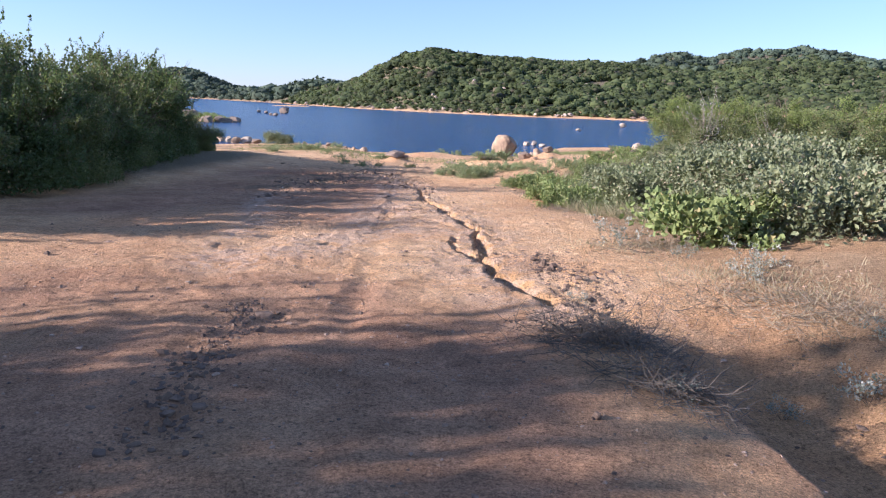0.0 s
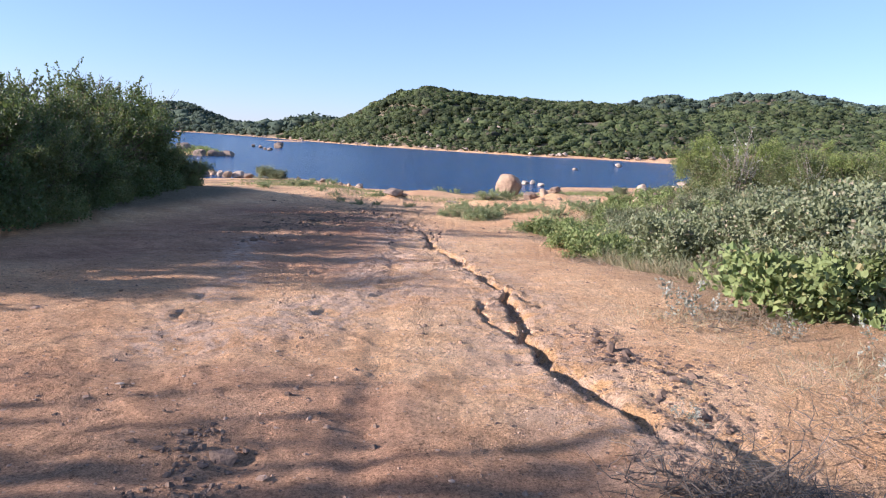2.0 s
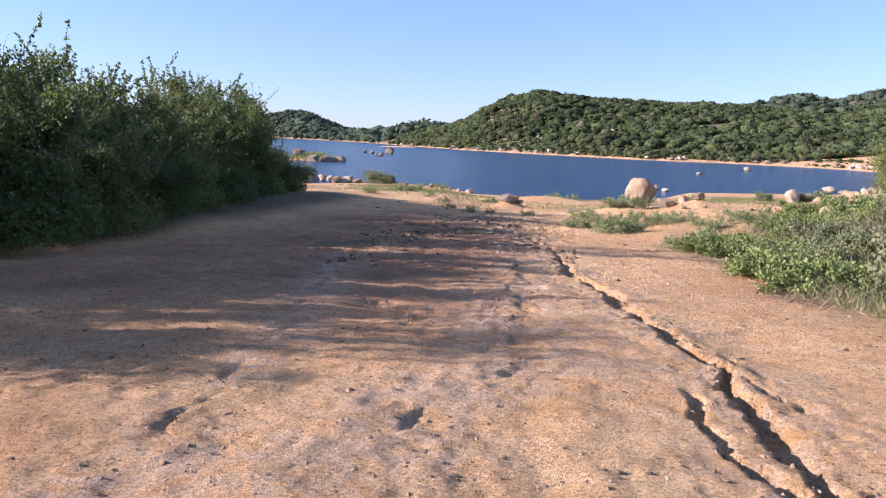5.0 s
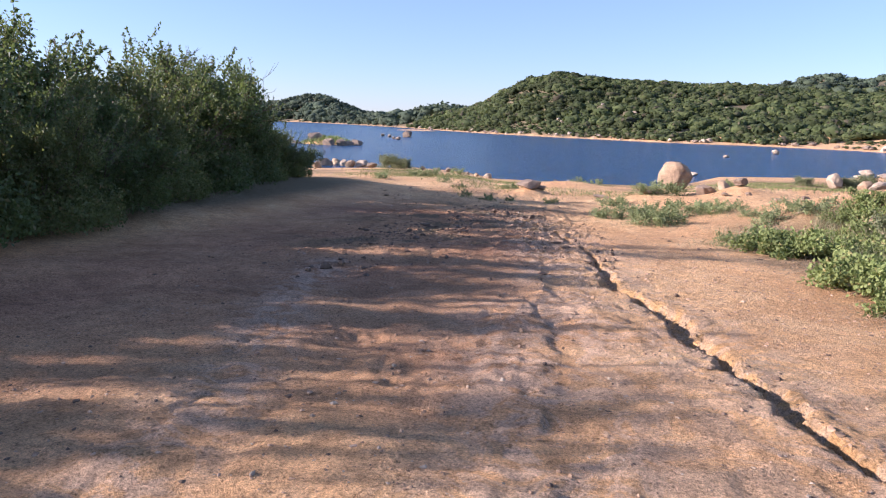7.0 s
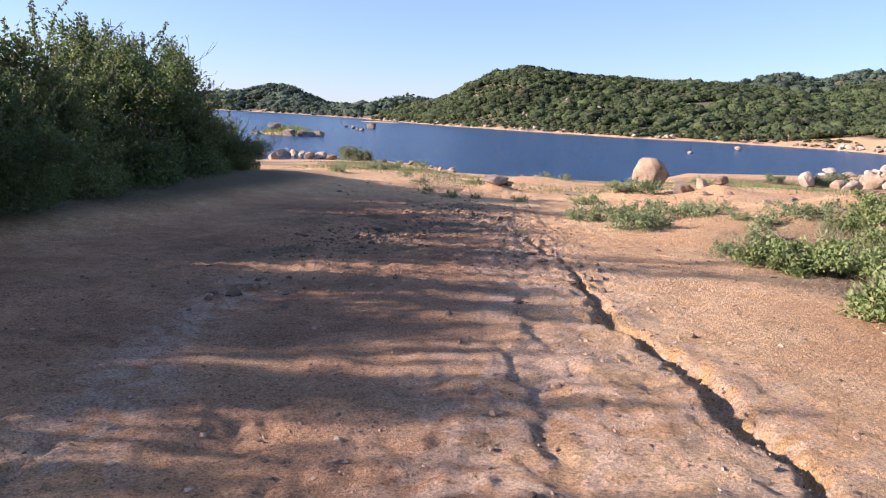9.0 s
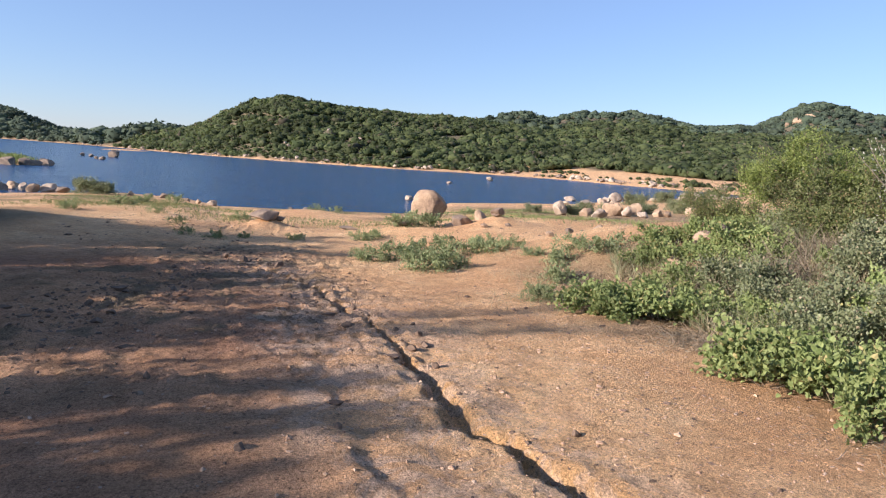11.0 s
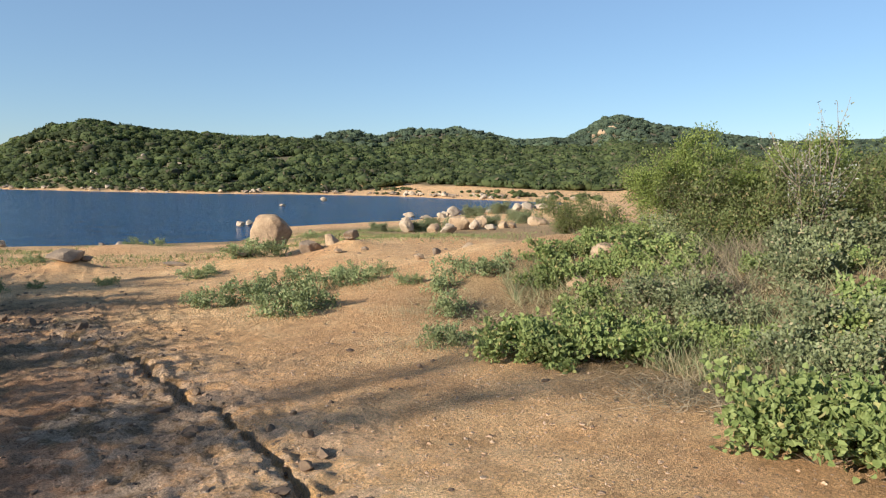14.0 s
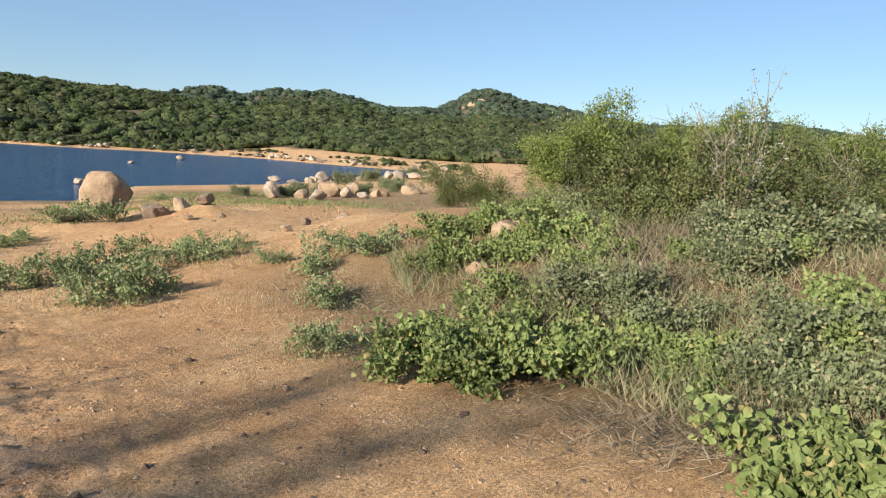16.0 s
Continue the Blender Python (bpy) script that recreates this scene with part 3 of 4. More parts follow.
for label, args in (("dense green scrub woodland on the near hill", (301, 17500, (-20, 50), (165, 470), 4.1)), ("dark green woodland on the farther hills, tinted for haze", (302, 6500, (8, 72), (430, 930), 5.6)), ("green woods on the far hill, tinted bluish for haze", (303, 3000, (-34, -8), (480, 1150), 10.0)), ("low green bushes along the near hill shore", (304, 12000, (-14, 36), (155, 420), 2.3, True))):
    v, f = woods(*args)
    tagged(new("woods", mesh_from("woods", v, f, LEAF_FAR if "near hill" in label else LEAF_FAR_HAZED, True)), label, "woods", kind="stuff")

# ---- shrubs left of the track ----
rng = np.random.default_rng(7)


def shooty(name, seed, height, spread, leaf, shoots, length, width, **more):
    """A shrub with long leafy shoots that stand out of its crown."""
    branch, crown = plant_meshes(name, seed, height, spread, leaf, **more, length=length, width=width)
    r2 = np.random.default_rng(seed + 1000)
    segs, base, way = [], [], []
    for _ in range(shoots):
        a, q = r2.uniform(0, 6.28), math.sqrt(r2.uniform(0, 0.85)) * spread
        p = np.array([q * math.cos(a), q * math.sin(a), height * (0.98 - 0.45 * (q / spread) ** 2) * r2.uniform(0.65, 1.0)])
        d = unit(np.array([math.cos(a) * q / spread * 0.9, math.sin(a) * q / spread * 0.9, 1.0]) + r2.normal(size=3) * 0.2)
        L = r2.uniform(0.35, 0.95)
        for k in range(5):
            d = unit(d + r2.normal(size=3) * 0.13)
            e = p + d * L / 5
            segs.append((p, e, 0.008 * (1 - k * 0.16), 0.008 * (0.84 - k * 0.16) + 0.001))
            for _ in range(8):
                base.append(p + (e - p) * r2.random())
                way.append(d * 0.5 + r2.normal(size=3) * 0.7)
            p = e
    v, f = leaf_mesh(r2, np.array(base), np.array(way), length, width)
    v2, f2 = tubes(segs)
    return join(branch, v2, f2, BARK), join(crown, v, f, leaf)


def join(me, v, f, mat):
    """A quad mesh with more quads added."""
    n, k = len(me.vertices), len(me.polygons)
    co, ix = np.empty(n * 3, np.float32), np.empty(k * 4, np.int32)
    me.vertices.foreach_get("co", co)
    me.polygons.foreach_get("vertices", ix)
    return mesh_from(me.name, np.concatenate([co.reshape(-1, 3), v]), np.concatenate([ix.reshape(-1, 4), f + n]), mat)


BIG = [shooty("big_shrub", 400 + k, 3.2, 2.2, (LEAF_DARK, LEAF_OLIVE, LEAF_DARK)[k], 55, 0.08, 0.026, per_tip=7, stems=7, levels=4, kids=2, lean=0.8, rad=0.012, scatter=0.10, skirt=0.2, clumps=76, reach=0.5) for k in range(3)]
LOW = [shooty("low_shrub", 420 + k, 2.0, 1.5, (LEAF_OLIVE, LEAF_DARK)[k], 26, 0.065, 0.019, per_tip=5, stems=7, levels=4, kids=2, lean=0.9, rad=0.012, scatter=0.07, skirt=0.35, clumps=60, reach=0.42) for k in range(2)]
for k, (x, y, s) in enumerate([(-12.6, 9.3, 1.12), (-11.8, 15.6, 0.94), (-12.5, 11.4, 1.1), (-12.0, 18.2, 1.12), (-11.9, 21.4, 1.1), (-14.8, 18.6, 1.15), (-12.4, 24.4, 1.2), (-15.0, 27.0, 1.2), (-13.0, 27.6, 1.22), (-13.6, 31.0, 1.05),
                               (-12.8, 1.2, 1.36), (-13.2, -1.8, 1.85), (-12.4, -5.4, 1.75), (-13.0, -9.6, 1.8), (-16.8, -4.0, 2.1), (-16.8, -9.0, 2.0)]):
    plant("shrub", BIG[k % 3], x, y, s, rng.uniform(0, 6.28), "tall dense dark green shrub with leafy shoots beside the dirt track", "shrub", "shrubs beside the track")
for k, (x, y, s) in enumerate([(-9.7, 11.9, 1.0), (-9.5, 14.2, 1.15), (-9.5, 16.6, 0.95), (-10.0, 18.6, 1.0), (-10.6, 21.5, 0.85), (-11.5, 25.2, 0.8), (-12.0, 29.4, 0.85), (-12.6, 33.0, 0.9), (-11.9, 31.4, 0.7)]):
    plant("shrub", LOW[k % 2], x, y, s, rng.uniform(0, 6.28), "rounded olive green shrub at the foot of taller shrubs", "shrub", "low shrubs beside the track")

TALL = plant_meshes("tall_shrub", 440, 4.9, 1.5, LEAF_DARK, 13, 0.08, 0.027, stems=5, levels=3, kids=2, lean=0.45, rad=0.007, scatter=0.10)
plant("shrub", TALL, -15.2, 16.3, 1.16, 16.2, "tall open shrub with long bare stems beside the dirt track", "shrub", "shrubs beside the track")

# ---- bank right of the track ----
GREEN = [plant_meshes("thornbush", 500 + k, 1.95, 2.15, LEAF_BRIGHT, 10, 0.05, 0.012, stems=9, levels=4, kids=2, lean=1.1, rad=0.011, scatter=0.07, skirt=0.05, clumps=110, reach=0.30) for k in range(2)]
for k, (x, y, s) in enumerate([(8.75, 22.7, 1.0), (11.6, 22.6, 1.05), (14.2, 20.6, 1.15), (12.4, 25.8, 0.9), (10.0, 21.3, 1.0), (17.5, 19.4, 1.3), (13.4, 17.6, 0.9)]):
    plant("thornbush", GREEN[k % 2], x, y, s, rng.uniform(0, 6.28), "bright green feathery thorn bush above the scrub", "bush", "thorn bushes")
GREYBUSH = [plant_meshes("grey_bush", 510 + k, 1.5, 1.2, LEAF_OLIVE, 2, 0.05, 0.016, stems=9, levels=4, kids=2, lean=0.8, rad=0.010, scatter=0.08, bark=BARK) for k in range(2)]
for k, (x, y, s) in enumerate([(7.6, 20.6, 0.95), (8.9, 19.0, 0.75), (11.2, 19.4, 0.9), (11.3, 29.6, 1.0), (9.6, 18.0, 0.8), (12.0, 15.4, 0.9), (8.4, 13.0, 0.75), (8.0, 21.5, 0.95), (8.9, 20.4, 1.05), (10.3, 20.0, 1.05), (9.7, 21.0, 1.1), (11.9, 20.6, 1.1), (13.0, 19.0, 1.1)]):
    plant("grey_bush", GREYBUSH[k % 2], x, y, s, rng.uniform(0, 6.28), "grey-green twiggy bush with thin branches", "bush", "grey bushes")
WAND = plant_meshes("wand", 530, 2.15, 0.6, LEAF_SILVER, 2, 0.05, 0.014, stems=16, levels=2, kids=1, lean=0.22, curl=0.15, rad=0.006, scatter=0.03, bark=DRY)
for k, (x, y, s) in enumerate([(7.5, 19.9, 1.0), (8.2, 20.4, 0.85), (9.0, 19.2, 0.7)]):
    plant("dry_shrub", WAND, x, y, s, rng.uniform(0, 6.28), "tall half-dry shrub with upright silvery stems", "shrub", "half-dry shrubs")

SCRUB = [plant_meshes("scrub", 520 + k, 0.56, 0.62, LEAF_GREY, 2, 0.052, 0.018, stems=9, levels=3, kids=2, lean=0.9, rad=0.008, scatter=0.05, skirt=0.1) for k in range(4)]
BROAD = [plant_meshes("broad_weed", 540 + k, 0.36, 0.5, LEAF_BROAD, 3, 0.052, 0.025, stems=8, levels=3, kids=1, lean=1.3, rad=0.008, broad=True, scatter=0.05) for k in range(3)]
SPARSE = plant_meshes("sparse_weed", 560, 0.6, 0.55, LEAF_SILVER, 1, 0.055, 0.017, stems=6, levels=3, kids=1, lean=0.9, rad=0.008, scatter=0.03)
SANDY = [plant_meshes("sand_weed", 570 + k, 0.42, 0.55, LEAF_PALE, 2, 0.055, 0.021, stems=8, levels=3, kids=1, lean=1.2, rad=0.008, scatter=0.04, skirt=0.15) for k in range(3)]
edge_of_scrub = table([(8.8, 5.6), (9.6, 4.0), (11.0, 3.6), (12.5, 3.3), (14.0, 3.0), (15.2, 2.6), (16.5, 2.9), (18, 3.2), (19.5, 3.2), (21, 3.6), (23, 4.4), (25, 5.5), (27, 7.0)])
spots = []


def free(x, y, gap):
    if all((x - a) ** 2 + (y - b) ** 2 > gap * gap for a, b in spots):
        spots.append((x, y))
        return True
    return False


count = 0
while count < 84:
    y = rng.uniform(9.0, 26)
    x = edge_of_scrub(y) + 0.7 + 8 * rng.random() ** 1.5
    if (4.2 < x < 6.7 and 19.6 < y < 22.3) or (y > 22.6 and x < 10) or not free(x, y, 0.6):
        continue
    count += 1
    plant("scrub_plant", SCRUB[count % 4], x, y, rng.uniform(0.7, 1.15) * (1.45 if y < 14.5 else 1.0), rng.uniform(0, 6.28), "grey-green leafy scrub plant on sandy soil", "plant", "scrub plants")
# light green weeds: along the edge of the scrub, then singly on the open sand
count = 0
while count < 34:
    y = rng.uniform(14.6, 23.5)
    x = edge_of_scrub(y) + abs(rng.normal(0, 1.5)) + 0.3
    if not free(x, y, 0.36):
        continue
    count += 1
    plant("leafy_weed", BROAD[count % 3], x, y, rng.uniform(0.6, 1.05), rng.uniform(0, 6.28), "light green broad-leaved weed on sandy soil", "weed", "broad-leaved weeds")
for k, (x, y, s) in enumerate([(2.35, 16.1, 1.0), (2.7, 16.5, 1.1), (2.9, 15.7, 1.1), (2.55, 15.1, 0.8), (2.2, 19.4, 0.9), (2.5, 19.0, 1.0), (2.9, 18.8, 1.0), (2.75, 19.6, 1.1), (3.3, 18.7, 0.9)]):
    plant("leafy_weed", BROAD[k % 3], x, y, s, rng.uniform(0, 6.28), "light green broad-leaved weed on sandy soil", "weed", "broad-leaved weeds")
for k, (x, y, s) in enumerate([(2.97, 22.3, 0.75), (1.92, 20.5, 0.6), (2.15, 20.6, 0.5), (3.5, 23.6, 0.8), (4.0, 24.2, 0.8), (4.4, 23.6, 0.9), (1.05, 23.9, 1.0), (0.75, 24.1, 0.8), (1.4, 24.1, 0.8), (0.1, 25.6, 0.8), (0.5, 26.1, 0.9), (1.0, 26.0, 0.8), (1.6, 25.6, 0.9), (2.2, 25.9, 0.8), (2.7, 25.7, 0.8), (1.3, 27.2, 0.9), (2.0, 27.4, 0.9), (2.9, 27.0, 0.7), (3.3, 26.1, 0.6), (-0.2, 26.4, 0.5), (0.4, 31.5, 0.8), (0.8, 32.2, 0.7), (2.7, 33.7, 0.9), (3.3, 24.6, 0.5)]):
    plant("scrub_plant", SANDY[k % 3], x, y, s, rng.uniform(0, 6.28), "small grey-green plant alone on open sand", "plant", "plants on open sand")
for k, (x, y, s) in enumerate([(2.95, 4.3, 0.5), (2.4, 4.35, 0.3), (3.5, 5.0, 0.4), (3.2, 6.9, 0.45), (3.6, 7.6, 0.6), (1.3, 6.2, 0.28), (3.1, 8.4, 0.4), (1.5, 3.9, 0.25)]):
    plant("scrub_plant", SPARSE, x, y, s, rng.uniform(0, 6.28), "sparse grey-green plant in the eroded wash", "plant", "plants in the wash")

for x, y, s in ((3.75, 9.6, 1.9), (4.3, 9.9, 1.6)):
    plant("leafy_weed", BROAD[0], x, y, s, x, "tall bright green leafy weed in front of scrub", "weed", "broad-leaved weeds")
plant("scrub_plant", SPARSE, 2.43, 9.45, 0.75, 1.0, "sparse upright weed on open sand", "plant", "plants on open sand")
for k, (x, y, s) in enumerate([(14.6, 49.6, 1.1), (16.0, 50.4, 1.4), (18.4, 52.0, 1.2), (21.4, 52.6, 1.3), (12.6, 50.6, 0.9), (24.5, 53.0, 1.4), (27.0, 58.0, 1.6), (31.0, 72.0, 2.2), (39.0, 80.0, 2.4), (50.0, 88.0, 2.6)]):
    plant("shore_bush", SCRUB[k % 4], x, y, s, k, "low green bush among shore rocks", "bush", "shore bushes")

# ---- dry grass and brush ----
def grass(seed, n, where, height, mat, label, lean=0.5, blade=0.004):
    r2 = np.random.default_rng(seed)
    xy = where(r2, n)
    z = land(xy[:, 0], xy[:, 1])[0]
    p = np.stack([xy[:, 0], xy[:, 1], z - 0.01], -1)
    d = unit(r2.normal(size=(n, 3)) * lean * [1, 1, 0.35 if lean > 2 else 1] + [0, 0, 1.0])
    d[:, 2] = np.abs(d[:, 2])
    h = height * r2.uniform(0.4, 1.2, (n, 1))
    side = unit(np.cross(d, r2.normal(size=(n, 3)))) * blade
    bend = r2.normal(size=(n, 3)) * h * 0.25
    bend[:, 2] = np.abs(bend[:, 2]) * 0.3
    m, t = p + d * h * 0.55, p + d * h + bend
    v = np.stack([p - side, p + side, m + side * 0.8, m - side * 0.8, t], 1).reshape(-1, 3)
    i = np.arange(n)[:, None] * 5
    f = np.concatenate([np.concatenate([i + [0, 1, 2], i + [0, 2, 3]]), i + [3, 2, 4]])
    return tagged(new("grass", mesh_from("grass", v, f, mat)), label, "grass", kind="stuff")


def on_bank(r2, n):
    y = r2.uniform(9, 23, n)
    x = edge_of_scrub(y) - 0.1 + 8 * r2.random(n) ** 1.5
    clump = fbm(x * 0.9, y * 0.9, 123, 3) + 0.2 * r2.normal(size=n)
    return np.stack([x, y], -1)[clump > -0.12]


def around(spots_, spread):
    def pick(r2, n):
        c = np.array(spots_)[r2.integers(0, len(spots_), n)]
        return c + r2.normal(size=(n, 2)) * spread
    return pick


def counted(pick):
    return lambda r2, n: (lambda a: a[r2.integers(0, len(a), n)])(pick(r2, n * 2))


grass(601, 26000, counted(on_bank), 0.28, DRYGRASS, "dry straw-coloured grass among the scrub", 0.8)
grass(602, 9000, counted(on_bank), 0.42, LEAF_GREY, "thin green grass among the scrub", 0.5)
grass(603, 2600, around([(4.8, 19.7), (5.1, 19.4), (4.5, 19.9), (6.2, 20.3), (6.8, 19.9)], 0.3), 0.5, LITTER, "tall dry leaning grass tuft on the bank", 0.9)
grass(604, 5000, around([(1.0, 25.8), (2.0, 26.4), (3.0, 25.4), (1.0, 24.0), (2.8, 22.5), (2.0, 20.6), (3.2, 7.2), (3.6, 6.4), (2.6, 9.2)], 0.45), 0.12, DRYGRASS, "short dry grass on open sand", 0.9)
grass(607, 7000, around([(2.7, 17.6), (3.0, 17.3), (2.5, 20.2), (2.9, 20.6), (3.3, 22.3), (3.6, 20.6), (2.6, 14.6), (3.2, 9.3), (3.0, 6.2), (3.4, 5.6)], 0.32), 0.22, LITTER, "flattened grey-brown dry litter on the soil", 6.0, 0.003)
grass(605, 19000, around([(-9, 51), (-5, 49), (-12, 54), (9, 50), (12, 54), (10, 46), (6, 44), (-14, 57), (18, 56), (9, 41), (12, 44), (7, 38), (-4, 41), (0.4, 40), (-9, 44), (-12, 46), (-9, 53), (-0.5, 54), (9, 36.5), (11, 37), (14, 52), (17, 53), (8, 52)], 1.6), 0.13, SHOREGRASS, "low green grass near the lake shore", 0.6, 0.014)
grass(606, 2500, around([(-41.5, 118), (-43, 119), (-40, 118), (-52, 146)], 2.6), 0.6, LEAF_BROAD, "green grass on the rocky islet", 0.5, 0.05)


def brush(name, seed, x, y, n, spread, label):
    """A heap of dead twigs."""
    r2 = np.random.default_rng(seed)
    segs = []
    for _ in range(n):
        p = np.array([*(r2.normal(size=2) * spread), r2.uniform(0.0, 0.08)])
        p[2] += ground_z(x + p[0], y + p[1]) - ground_z(x, y)
        d = unit(np.array([*r2.normal(size=2), r2.normal() * 0.25 + 0.12]))
        L = r2.uniform(0.1, 0.4)
        ra = r2.uniform(0.0015, 0.005)
        for k in range(3):
            e = p + d * L / 3
            segs.append((p, e, ra, ra * 0.8))
            d = unit(d + r2.normal(size=3) * 0.3)
            p, ra = e, ra * 0.8
    v, f = tubes(segs, 3)
    ob = new(name, mesh_from(name, v, f, TWIG))
    ob.location = (x, y, ground_z(x, y))
    return tagged(ob, label, "brushwood", kind="stuff")


brush("brushwood", 1, 1.3, 4.95, 800, 0.30, "heap of dead dark twigs in the wash")
brush("brushwood", 2, 1.5, 3.95, 320, 0.20, "heap of dead dark twigs in the wash")
brush("brushwood", 3, 2.1, 5.8, 60, 0.3, "scattered dead twigs on red soil")
brush("brushwood", 4, 2.4, 8.6, 50, 0.3, "scattered dead twigs beside scrub")
brush("brushwood", 6, 6.2, 20.2, 160, 0.45, "tangle of grey dead branches on the bank")

# ---- boulders and rocks ----
def great_boulder():
    """A rounded block, split by an old crack on the side towards the track, with a flatter face beside it."""
    bm = bmesh.new()
    bmesh.ops.create_icosphere(bm, subdivisions=5, radius=1)
    face = Vector((-0.55, -0.80, 0.12)).normalized()
    crack = Vector((0.80, -0.60, 0.10)).normalized()
    for v in bm.verts:
        d = v.co.normalized()
        p = Vector([math.copysign(abs(c) ** 0.86, c) for c in d])
        p *= 1 + 0.20 * noise.noise(d * 1.2 + Vector((3, 9, 2))) + 0.035 * noise.noise(d * 4 + Vector((1, 5, 2))) + 0.012 * noise.noise(d * 11)
        over = p.dot(face) - 0.78
        if over > 0:
            p -= face * over * 0.8
        off = p.dot(crack) - 0.30 + 0.10 * noise.noise(Vector((0, 0, p.z * 3)))
        if p.dot(face) > 0.1 and p.z < 0.25:
            p -= face * 0.05 * math.exp(-(off / 0.05) ** 2)
        chip = p.dot(Vector((0.75, -0.25, 0.6)).normalized()) - 0.86
        if chip > 0:
            p -= Vector((0.75, -0.25, 0.6)).normalized() * chip * 0.7
        v.co = Vector((p.x * 0.62, p.y * 0.60, p.z * 0.54))
    me = bpy.data.meshes.new("boulder")
    bm.to_mesh(me)
    bm.free()
    me.polygons.foreach_set("use_smooth", np.full(len(me.polygons), True))
    me.materials.append(BOULDER)
    ob = new("boulder", me)
    ob.matrix_world = Matrix.Translation((2.97, 34.6, -0.66))
    return tagged(ob, "large rounded tan granite boulder on the sandy shore", "boulder")


great_boulder()
plant("scrub_plant", SANDY[1], 2.85, 33.85, 1.1, 0.4, "small green plant growing at the foot of the boulder", "plant")
plant("scrub_plant", SANDY[2], 1.9, 33.7, 1.2, 2.4, "small green plant growing beside the boulder", "plant")
PALES = [stone_mesh("rock", 20 + k, PALE, 0.5, 0.42, 0.42, 3, 0.35, 1.0) for k in range(4)]
TANS = [stone_mesh("rock", 30 + k, BOULDER, 0.5, 0.42, 0.42, 3, 0.32, 1.0) for k in range(4)]
DARKS = [stone_mesh("rock", 40 + k, DARKROCK, 0.5, 0.42, 0.4, 3, 0.3, 0.9) for k in range(4)]


def rocks(rows, kinds, label, group, base=None):
    for k, (x, y, w, h) in enumerate(rows):
        ob = new("rock", kinds[k % len(kinds)])
        z = ground_z(x, y) if base is None else base
        ob.matrix_world = Matrix.Translation((x, y, z + h * 0.28)) @ Matrix.Rotation(rng.uniform(0, 6.28), 4, "Z") @ Matrix.Diagonal((w * 1.05, w * 1.05, h * 1.35, 1)) @ Matrix.Rotation(rng.uniform(-0.4, 0.4), 4, "X")
        tagged(ob, label, "rock", group)


rocks([(13.9, 49.1, 0.9, 0.85), (15.1, 48.0, 0.75, 0.6), (17.4, 49.2, 1.4, 1.3), (20.2, 51.6, 1.05, 0.9), (17.0, 46.8, 0.75, 0.66), (14.6, 45.2, 1.2, 0.45), (20.0, 48.6, 0.85, 0.5), (23.5, 50.1, 1.3, 0.7), (20.6, 48.4, 0.65, 0.4), (17.5, 45.9, 0.85, 0.4), (16.2, 48.4, 0.6, 0.5), (19.0, 50.0, 0.8, 0.6)], [PALES[0], TANS[1], TANS[0], TANS[2], PALES[2]], "rounded tan granite rock in a row near the lake", "rocks near the lake")
rocks([(34.5, 83.6, 2.0, 1.1), (30.5, 78.3, 1.3, 0.7), (27.9, 76.4, 1.4, 0.5), (40.2, 84.2, 2.0, 0.7), (42.7, 82.5, 2.0, 1.0), (45.8, 84.7, 1.9, 1.4), (47.8, 84.5, 2.2, 1.0), (32.5, 81.5, 1.5, 0.8), (36.4, 84.0, 1.2, 0.6), (49.5, 84.0, 1.4, 0.9), (26.0, 77.6, 0.9, 0.4)], PALES, "pale granite rock at the water's edge", "rocks at the water's edge")
rocks([(37.6, 145.7, 1.5, 0.9), (23.2, 120.3, 1.2, 0.5), (29.2, 84, 1.3, 0.6), (8.7, 73.3, 0.9, 0.6), (9.6, 74.5, 0.7, 0.5), (10.2, 72.5, 0.8, 0.4)], PALES, "pale rock standing in the lake", "rocks in the lake", WATER_Z)
rocks([(-44.4, 188, 3.4, 2.4), (-47.6, 181, 1.3, 1.0), (-40.4, 162, 1.4, 0.9), (-42.5, 166, 1.0, 0.7), (-52, 190, 1.4, 1.0)], DARKS, "dark rock standing in the lake", "dark rocks in the lake", WATER_Z)
rocks([(-42.1, 111.8, 2.4, 1.5), (-45.1, 113.6, 2.2, 1.3), (-44.1, 118, 2.4, 1.5), (-39.6, 113.6, 2.4, 1.8), (-36.1, 117.0, 2.4, 1.5), (-38.0, 114.8, 2.0, 1.6), (-40.8, 112.4, 1.8, 1.3), (-37.0, 115.4, 1.6, 1.1), (-43.4, 112.6, 1.6, 1.0), (-37.2, 119.5, 1.8, 1.0), (-48.3, 142, 3.0, 1.2), (-54, 144, 3.0, 1.0), (-47, 117, 2.0, 1.0), (-35.0, 116.2, 1.4, 0.8)], DARKS, "dark weathered rock on the islet", "rocks on the islet")
rocks([(-22.9, 66.1, 1.8, 1.2), (-22.6, 68.4, 1.4, 0.9), (-20.2, 65.1, 1.1, 0.8), (-19.2, 65.8, 1.3, 0.9), (-18.0, 64.8, 0.9, 0.55), (-10.4, 60.4, 0.8, 0.5), (-22.1, 61.9, 1.2, 0.7), (-24.5, 65, 1.6, 1.0), (-21.3, 66.5, 1.2, 0.9), (-11.6, 61.5, 0.5, 0.3), (-9.6, 60.8, 0.4, 0.25), (-13.0, 62.4, 0.6, 0.35)], [DARKS[0], TANS[1], TANS[2], PALES[1], DARKS[2]], "weathered rock on the low spit of shore", "rocks on the spit")
